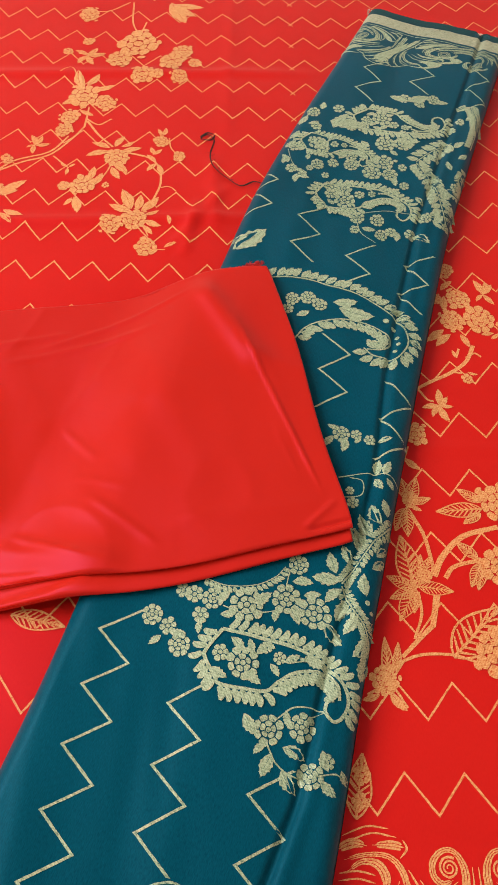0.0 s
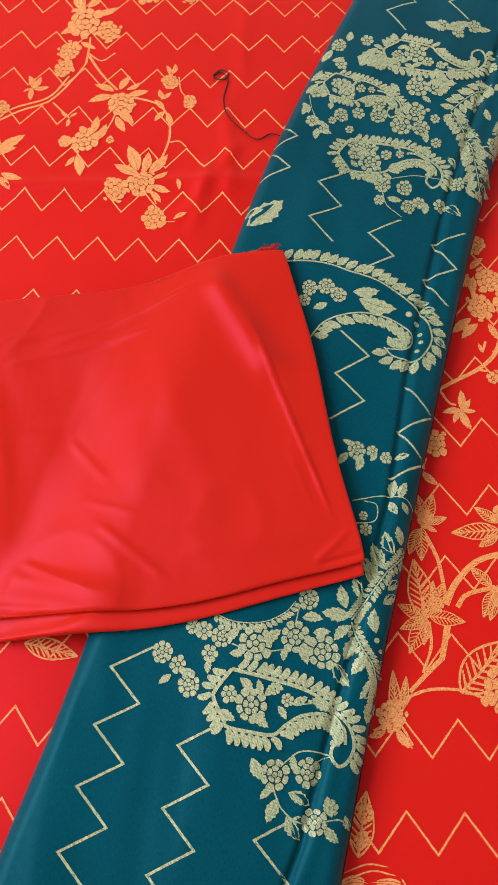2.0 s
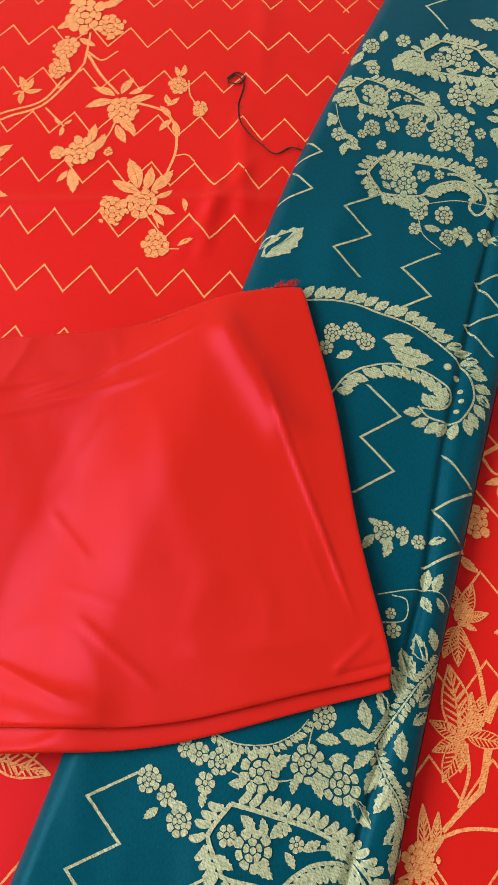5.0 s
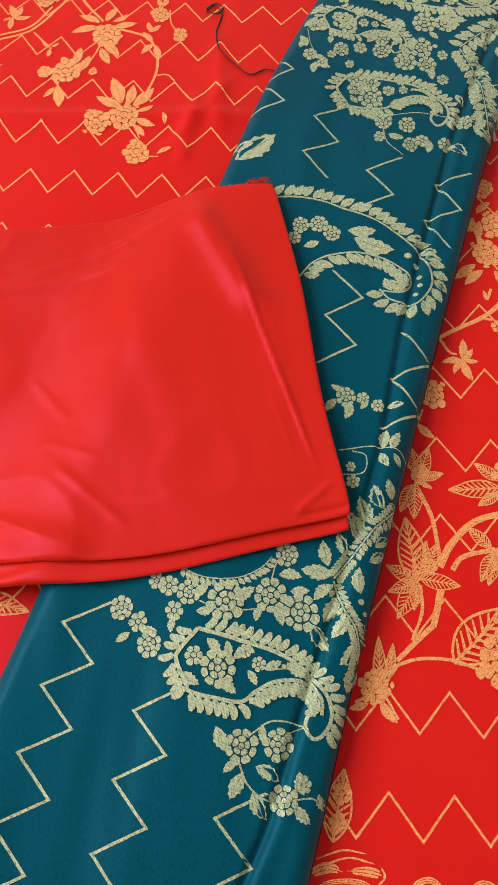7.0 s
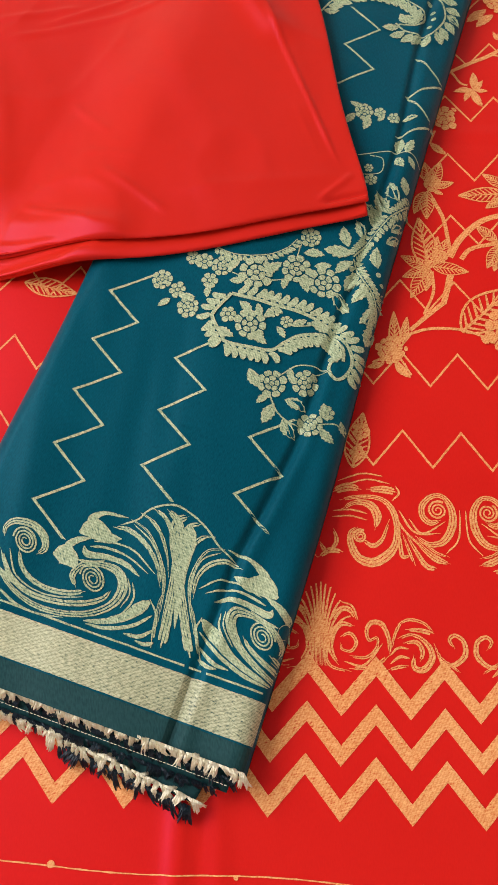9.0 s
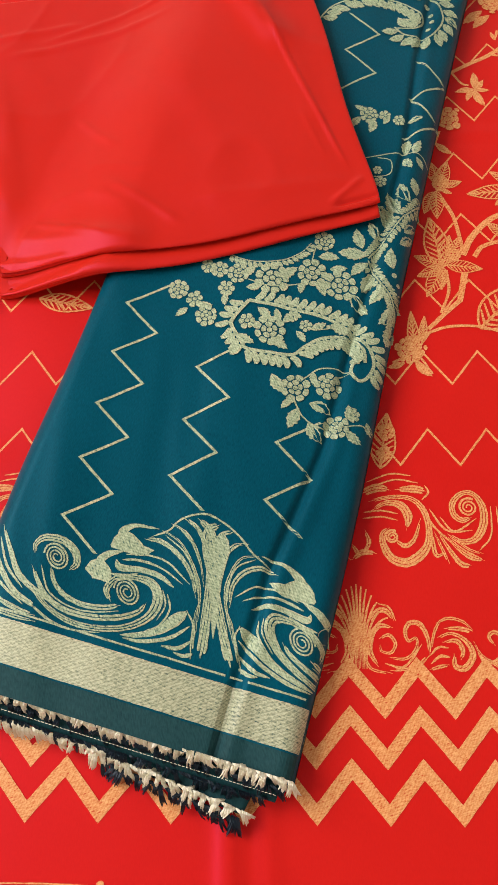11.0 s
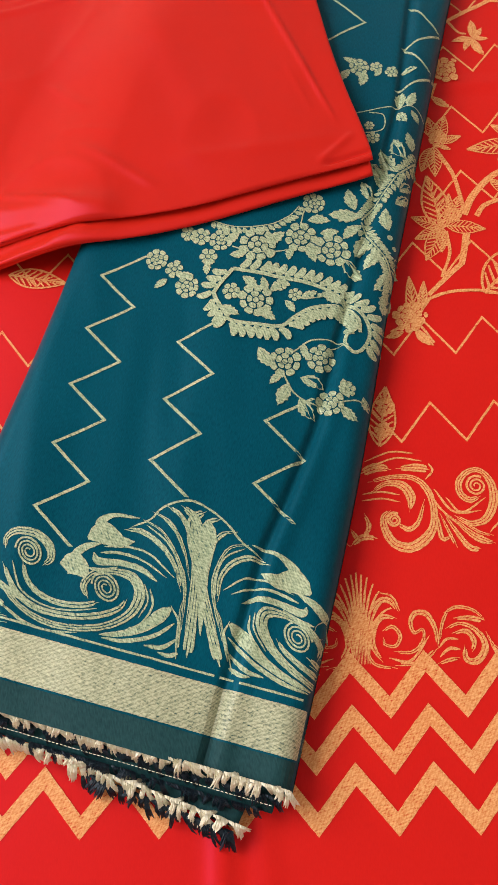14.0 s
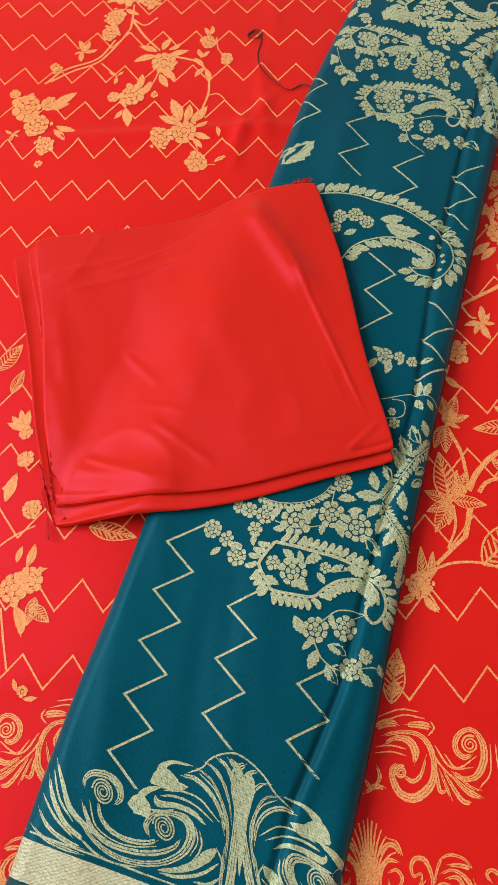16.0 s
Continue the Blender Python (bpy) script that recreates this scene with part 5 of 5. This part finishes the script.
def end_border(near, palm_u):
    o, ax, ay, wide = strip_frame(near)
    to = lambda u, v: tuple(o + ax * u + ay * v)
    band0, band1 = (0.0125, 0.0310) if near else (0.012, 0.030)
    w = Weave(strip_h, 0.00016, on_strip)
    n = 120
    for i in range(n):
        for q in range(3):
            v0, v1 = band0 + (band1 - band0) * q / 3, band0 + (band1 - band0) * (q + 1) / 3
            u0, u1 = -0.004 + (wide + 0.008) * i / n, -0.004 + (wide + 0.008) * (i + 1) / n
            w.poly([to(u0, v0), to(u1, v0), to(u1, v1), to(u0, v1)])
    w.done("gold_band", GOLD_BAND, teal)
    w = Weave(strip_h, 0.00014, on_strip)
    for i in range(n):
        u0, u1 = -0.004 + (wide + 0.008) * i / n, -0.004 + (wide + 0.008) * (i + 1) / n
        w.poly([to(u0, 0.0), to(u1, 0.0), to(u1, band0 - 0.0008), to(u0, band0 - 0.0008)])
    w.done("plain_selvedge", GREY_TEAL, teal)
    for v in (band1 + 0.0035,):
        w = Weave(strip_h, 0.00016, on_strip)
        w.ribbon([to(u, v) for u in np.linspace(0, wide, 40)], 0.0009)
        w.done("fine_line", GOLD_TEAL, teal)
    base = band1 + 0.007
    lean = -0.354 if near else 0.30
    place = lambda u, v: to(u + lean * v, base + v)
    for m in (1, -1):
        for table in (BORDER_SCROLLS, BORDER_SCROLLS_MORE, BORDER_LOBES, BORDER_LOBES_MORE, BORDER_FRONDS, BORDER_FRONDS_MORE, BORDER_ENDS):
            for name, widths, curve in table:
                stroke(strip_h, 0.0002, widths, curve, lambda u, v: place(palm_u - m * u, v), on_strip, name == "scroll_lobe").done(name, GOLD_TEAL, teal)
        for u, v, r in BORDER_EYES:
            w = Weave(strip_h, 0.00024, on_strip)
            turn_at = [(math.tau * k / 18, 1 - 0.82 * k / 60) for k in range(61)]
            w.ribbon([place(palm_u - m * 0.001 * (u + r * g * math.cos(a)), 0.001 * (v + r * g * math.sin(a))) for a, g in turn_at], 0.0009, 0.0006)
            w.done("scroll_eye", GOLD_TEAL, teal)
    stroke(strip_h, 0.0002, (5.8, 9.0, 6.0, 3.0, 1.2), (-6.0, 57.0, -4.5, 48.0, -2.0, 36.0, -0.6, 22.0, 0.6, 10.0), lambda u, v: place(palm_u - u, v), on_strip, True).done("palmette_frond", GOLD_TEAL, teal)


end_border(True, 0.1165)
end_border(False, 0.085)


# ---- frayed ends of the teal saree ----
def strand(v, f, pts, r):
    k0 = len(v)
    for i, p in enumerate(pts):
        q = r * (1.0 if i < len(pts) - 1 else 0.4)
        v += [(p[0] + q, p[1], p[2] - q * 0.5), (p[0] - q * 0.5, p[1] + q * 0.87, p[2] + q * 0.4), (p[0] - q * 0.5, p[1] - q * 0.87, p[2] + q * 0.4)]
    for i in range(len(pts) - 1):
        for j in range(3):
            a, b = k0 + i * 3 + j, k0 + i * 3 + (j + 1) % 3
            f.append((a, b, b + 3, a + 3))
    f.append((k0 + len(pts) * 3 - 3, k0 + len(pts) * 3 - 2, k0 + len(pts) * 3 - 1))


def fray(a, b, z0, z1, count, reach, material, name, parent, rnd, out, r=0.00028, lean=0.6, clump=7, rest=0.0008):
    """Short loose yarns in clumps along a line, that hang over the edge."""
    v, f = [], []
    for c in range(count):
        t = (c + rnd.uniform(-0.5, 0.5)) / count
        tilt, ln0 = rnd.uniform(-1, 1) * lean + 0.5 * lean, reach * rnd.uniform(0.6, 1.25)
        twist = rnd.uniform(-1.3, 1.3)
        for i in range(clump):
            q = t + rnd.uniform(-0.45, 0.45) / count
            x, y = a[0] + (b[0] - a[0]) * q, a[1] + (b[1] - a[1]) * q
            z = z0(x, y) if callable(z0) else z0 + (z1 - z0) * q
            low = max(0.0015, z - 0.004) if callable(z0) else rest
            an = math.atan2(out[1], out[0]) + tilt + rnd.uniform(-0.16, 0.16)
            ln, curl = ln0 * rnd.uniform(0.8, 1.1), twist + rnd.uniform(-0.3, 0.3)
            pts, px, py = [], x, y
            for s in range(5):
                h = max(low, z + 0.0012 * math.sin(s * 0.9) - (s / 4) ** 2 * (z - low) * 0.75 + rnd.uniform(0, 0.0004))
                pts.append((px, py, h))
                px, py = px + ln / 4 * math.cos(an + curl * s / 4), py + ln / 4 * math.sin(an + curl * s / 4)
            strand(v, f, pts, r)
    ob = link(name, v, f, material, parent)
    ob["kind"] = "stuff"
    return ob


def under_layer(a, b, c, d, z, name, material, label=""):
    """A lower fold of the cloth that shows past the end: a thin bent slab."""
    v, f, n, m = [], [], 20, 8
    for dz in (0.0, -0.0014):
        for i in range(n + 1):
            for j in range(m + 1):
                p = [(a[k] + (b[k] - a[k]) * i / n) * (1 - j / m) + (d[k] + (c[k] - d[k]) * i / n) * j / m for k in (0, 1)]
                v.append((p[0], p[1], z + dz - 0.35 * z * (j / m) ** 2 + 0.0006 * math.sin(i * 0.9)))
    w = m + 1
    h = (n + 1) * w
    for i in range(n):
        for j in range(m):
            q = i * w + j
            f += [(q, q + w, q + w + 1, q + 1), (h + q, h + q + 1, h + q + w + 1, h + q + w)]
        f += [(i * w, h + i * w, h + i * w + w, i * w + w), (i * w + m, i * w + w + m, h + i * w + w + m, h + i * w + m)]
    for j in range(m):
        f += [(j, j + 1, h + j + 1, h + j), (n * w + j, h + n * w + j, h + n * w + j + 1, n * w + j + 1)]
    return link(name, v, f, material, teal, label, smooth=True)


rnd = random.Random(4)
o, ax, ay, wide = strip_frame(True)
near_pt = lambda u, v: tuple(o + ax * u + ay * v)
out = tuple(-ay)
under_layer(near_pt(0.002, 0.012), near_pt(wide - 0.004, 0.012), near_pt(wide - 0.006, -0.008), near_pt(0.004, -0.008), 0.0125, "under_fold", GREY_TEAL)
under_layer(near_pt(0.062, 0.010), near_pt(wide - 0.012, 0.010), near_pt(wide - 0.018, -0.0165), near_pt(0.085, -0.0115), 0.0085, "under_fold", GREY_TEAL)
fray(near_pt(0, 0.0015), near_pt(wide, 0.0015), 0.0168, 0.0168, 150, 0.0052, CREAM_YARN, "frayed_edge", teal, rnd, out, r=0.00050, lean=1.0, clump=7, rest=0.010)
fray(near_pt(0, -0.002), near_pt(wide, -0.002), 0.0135, 0.0135, 60, 0.0042, NAVY_YARN, "frayed_edge", teal, rnd, out, r=0.0004, lean=0.9, clump=6, rest=0.008)
fray(near_pt(0.0, -0.0085), near_pt(0.082, -0.0085), 0.010, 0.010, 56, 0.0052, CREAM_YARN, "frayed_edge", teal, rnd, out, r=0.00052, lean=1.0, clump=6, rest=0.002)
fray(near_pt(0.02, -0.0075), near_pt(wide - 0.01, -0.0075), 0.0105, 0.0105, 66, 0.0045, NAVY_YARN, "frayed_edge", teal, rnd, out, r=0.0004, lean=0.9, clump=6, rest=0.004)
fray(near_pt(0.076, -0.0095), near_pt(wide - 0.016, -0.0150), 0.0082, 0.0082, 52, 0.0062, CREAM_YARN, "frayed_edge", teal, rnd, out, r=0.00055, lean=1.1, clump=6, rest=0.002)
fray(near_pt(0.081, -0.0125), near_pt(wide - 0.018, -0.0180), 0.006, 0.006, 44, 0.0068, NAVY_YARN, "frayed_edge", teal, rnd, out, r=0.00045, lean=0.9, clump=6, rest=0.0012)
# stitched line on the second fold
v, f = [], []
for i in range(90):
    u = 0.002 + (wide - 0.008) * i / 90
    p, q = near_pt(u, -0.0052), near_pt(u + 0.0011, -0.0052)
    strand(v, f, [(*p, 0.0128), (*q, 0.0128)], 0.00022)
link("stitch_line", v, f, CREAM_YARN, teal)
o2, ax2, ay2, wide2 = strip_frame(False)
far_pt = lambda u, v: tuple(o2 + ax2 * u + ay2 * v)
under_layer(far_pt(0.03, 0.010), far_pt(wide2 - 0.002, 0.010), far_pt(wide2 - 0.004, -0.012), far_pt(0.06, -0.009), 0.012, "under_fold", GREY_TEAL)
fray(far_pt(0, 0), far_pt(wide2, 0), 0.016, 0.016, 80, 0.0045, CREAM_YARN, "frayed_edge", teal, rnd, tuple(-ay2), rest=0.008)
fray(far_pt(0, -0.001), far_pt(wide2, -0.001), 0.012, 0.012, 60, 0.006, NAVY_YARN, "frayed_edge", teal, rnd, tuple(-ay2), rest=0.004)

# ---- the folded red satin piece ----
satin = new("folded_satin_cloth")
tagged(satin, "plain bright red satin cloth folded into a square", "cloth")
SATIN_CREASES = [
    (0.006, 0.332, 0.049, 0.222, 0.0013, 0.0013), (-0.024, 0.378, 0.018, 0.305, 0.009, 0.0042), (0.022, 0.300, 0.036, 0.245, 0.007, 0.0009), (-0.103, 0.262, -0.080, 0.236, 0.0018, 0.0009),
    (-0.078, 0.205, -0.040, 0.176, 0.0022, 0.0009), (-0.130, 0.176, -0.060, 0.162, 0.008, 0.0028), (-0.150, 0.318, -0.060, 0.345, 0.0026, 0.0009),
    (-0.060, 0.335, -0.015, 0.215, 0.010, 0.0008), (-0.152, 0.240, -0.138, 0.200, 0.006, 0.0009), (0.028, 0.252, 0.040, 0.222, 0.0012, 0.0004),
    (-0.132, 0.330, -0.040, 0.372, 0.0020, 0.0008), (-0.090, 0.222, -0.060, 0.212, 0.0015, 0.0004), (-0.145, 0.162, -0.100, 0.158, 0.003, 0.0012),
]
SATIN_FOLDS = [
    (-0.03, 0.19, 0.05, 0.203, 0.004, 0.0006), (0.044, 0.188, 0.060, 0.204, 0.0020, 0.0010), (0.046, 0.186, 0.070, 0.193, 0.0016, -0.0016),
    (-0.158, 0.300, -0.136, 0.215, 0.005, 0.0007), (-0.120, 0.185, -0.080, 0.168, 0.0025, 0.0012), (-0.170, 0.330, -0.115, 0.345, 0.0025, 0.0008),
]


def rest_h(x, y):
    """What the satin lies on: the teal strip, or the base cloth beside it."""
    dl, dr = strip_uv(x, y)
    return 0.0015 + (THICK + 0.0005) * smooth((dl + 0.062) / 0.070)


def satin_layer(name, corners, low, high, creases, bulge, nu=64, nv=64, roll=0.0012, bow=0.008, parent=satin):
    """One fold of satin: a soft slab between four corners, rounded at its edges."""
    a, b, c, d = [np.array(p) for p in corners]
    v, f = [], []
    for top in (1, 0):
        for i in range(nu + 1):
            for j in range(nv + 1):
                s, t = (1 - math.cos(math.pi * i / nu)) / 2, (1 - math.cos(math.pi * j / nv)) / 2
                s1, t1 = 2 * s - 1, 2 * t - 1
                s1, t1 = s1 * (1 - 0.014 * t1 ** 16), t1 * (1 - 0.014 * s1 ** 16)
                s1, t1 = (s1 + 1) / 2, (t1 + 1) / 2
                p = (a * (1 - s1) + b * s1) * (1 - t1) + (d * (1 - s1) + c * s1) * t1
                p = p + np.array((0.0012 * math.sin(9 * t + 2), 0.0014 * math.sin(8 * s + 1)))
                p[1] -= bow * math.sin(math.pi * s) ** 1.2 * (1 - t) ** 2
                e = min(s * 0.21, (1 - s) * 0.21, t * 0.22, (1 - t) * 0.22)
                q = math.sqrt(max(0.0, 1 - (1 - min(1, e / roll)) ** 2))
                mid, half = (low + high) / 2, (high - low) / 2
                z = rest_h(*p) + mid + (half if top else -half) * q
                if top:
                    z += bulge * q * math.sin(math.pi * s) * math.sin(math.pi * t) + q * sum(ridge(p[0], p[1], *k) for k in creases)
                    z -= 0.0042 * smooth((0.050 - 0.5 * (p[0] - a[0]) - 0.87 * (p[1] - a[1])) / 0.050)
                    z += q * 0.0010 * noise.fractal(Vector((p[0] * 15 + p[1] * 5 + 3, p[1] * 8, 0.4)), 0.8, 2.0, 3)
                    z += q * 0.0008 * (1 - abs(noise.noise(Vector((p[0] * 11 + p[1] * 4, p[1] * 9 - p[0] * 5, 6.1))))) ** 9
                    z += q * 0.0009 * abs(noise.noise(Vector((p[0] * 24 + p[1] * 9, p[1] * 11 - p[0] * 6, 2.4))))
                    z += q * 0.00012 * noise.fractal(Vector((p[0] * 90 + 3, p[1] * 40, 0.4)), 0.9, 2.0, 2)
                v.append((p[0], p[1], z))
    w = nv + 1
    h = (nu + 1) * w
    for i in range(nu):
        for j in range(nv):
            q = i * w + j
            f += [(q, q + w, q + w + 1, q + 1), (h + q, h + q + 1, h + q + w + 1, h + q + w)]
    ob = link(name, v, f, RED_SATIN, parent, smooth=True)
    bm = bmesh.new()
    bm.from_mesh(ob.data)
    bmesh.ops.remove_doubles(bm, verts=bm.verts, dist=0.00001)
    bmesh.ops.recalc_face_normals(bm, faces=bm.faces)
    bm.to_mesh(ob.data)
    bm.free()
    return ob


satin_layer("lower_fold", ((-0.1410, 0.1400), (0.0705, 0.1800), (0.0215, 0.3970), (-0.1985, 0.3500)), 0.0003, 0.0024, [(-0.14, 0.142, -0.07, 0.150, 0.004, 0.0016), (-0.09, 0.148, -0.075, 0.156, 0.003, 0.0014), (-0.193, 0.33, -0.150, 0.16, 0.0045, 0.0028), (-0.07, 0.150, 0.0, 0.160, 0.004, 0.0006)], 0.0, bow=0.0075)
satin_layer("middle_fold", ((-0.1370, 0.1530), (0.0640, 0.1900), (0.0185, 0.3950), (-0.1880, 0.3560)), 0.0026, 0.0040, [(-0.187, 0.34, -0.142, 0.165, 0.003, 0.0012)], 0.0)
satin_layer("top_fold", ((-0.1415, 0.1525), (0.0705, 0.1865), (0.0245, 0.4010), (-0.1835, 0.3620)), 0.0042, 0.0064, SATIN_CREASES + SATIN_FOLDS, 0.0006, 150, 150, 0.0022)
rs = random.Random(8)
for p, q, up, n, ln, dirn in (((-0.064, 0.3800), (0.019, 0.4010), 0.0055, 130, 0.0040, (-0.2, 1)), ((-0.179, 0.350), (-0.139, 0.152), 0.0050, 60, 0.0026, (-1, -0.1)),
                              ((-0.187, 0.332), (-0.140, 0.134), 0.0020, 90, 0.0030, (-1, -0.1)), ((0.008, 0.3990), (0.020, 0.4015), 0.0060, 12, 0.007, (0.2, 1))):
    fray(p, q, lambda x, y: rest_h(x, y) + up, 0, n, ln, RED_YARN, "frayed_edge", satin, rs, dirn, r=0.00018, lean=1.0, clump=4)


# ---- a loose black thread on the red cloth ----
loose = new("loose_thread")
tagged(loose, "thin dark loose thread curled on the red cloth", "thread")
line = catmull([(-0.0343, 0.5902), (-0.0282, 0.5964), (-0.0221, 0.5925), (-0.0258, 0.5856), (-0.0337, 0.5877), (-0.0290, 0.5938), (-0.0223, 0.5858), (-0.0249, 0.5644), (-0.0213, 0.5456), (-0.0096, 0.5323), (0.0018, 0.5223), (0.0120, 0.5280), (0.0204, 0.5261)], 10)
v, f = [], []
strand(v, f, [(p[0], p[1], base_h(*p) + 0.0013) for p in line], 0.0007)
link("yarn", v, f, BLACK_YARN, loose)
v, f = [], []
rt = random.Random(2)
for i in range(14):
    p = line[rt.randrange(6, len(line) - 6)]
    a = rt.uniform(0, 6.3)
    strand(v, f, [(p[0] + 0.0016 * s * math.cos(a + 0.3 * s), p[1] + 0.0016 * s * math.sin(a + 0.3 * s), base_h(*p) + 0.0012) for s in range(4)], 0.00014)
link("stray_fibres", v, f, BLACK_YARN, loose)
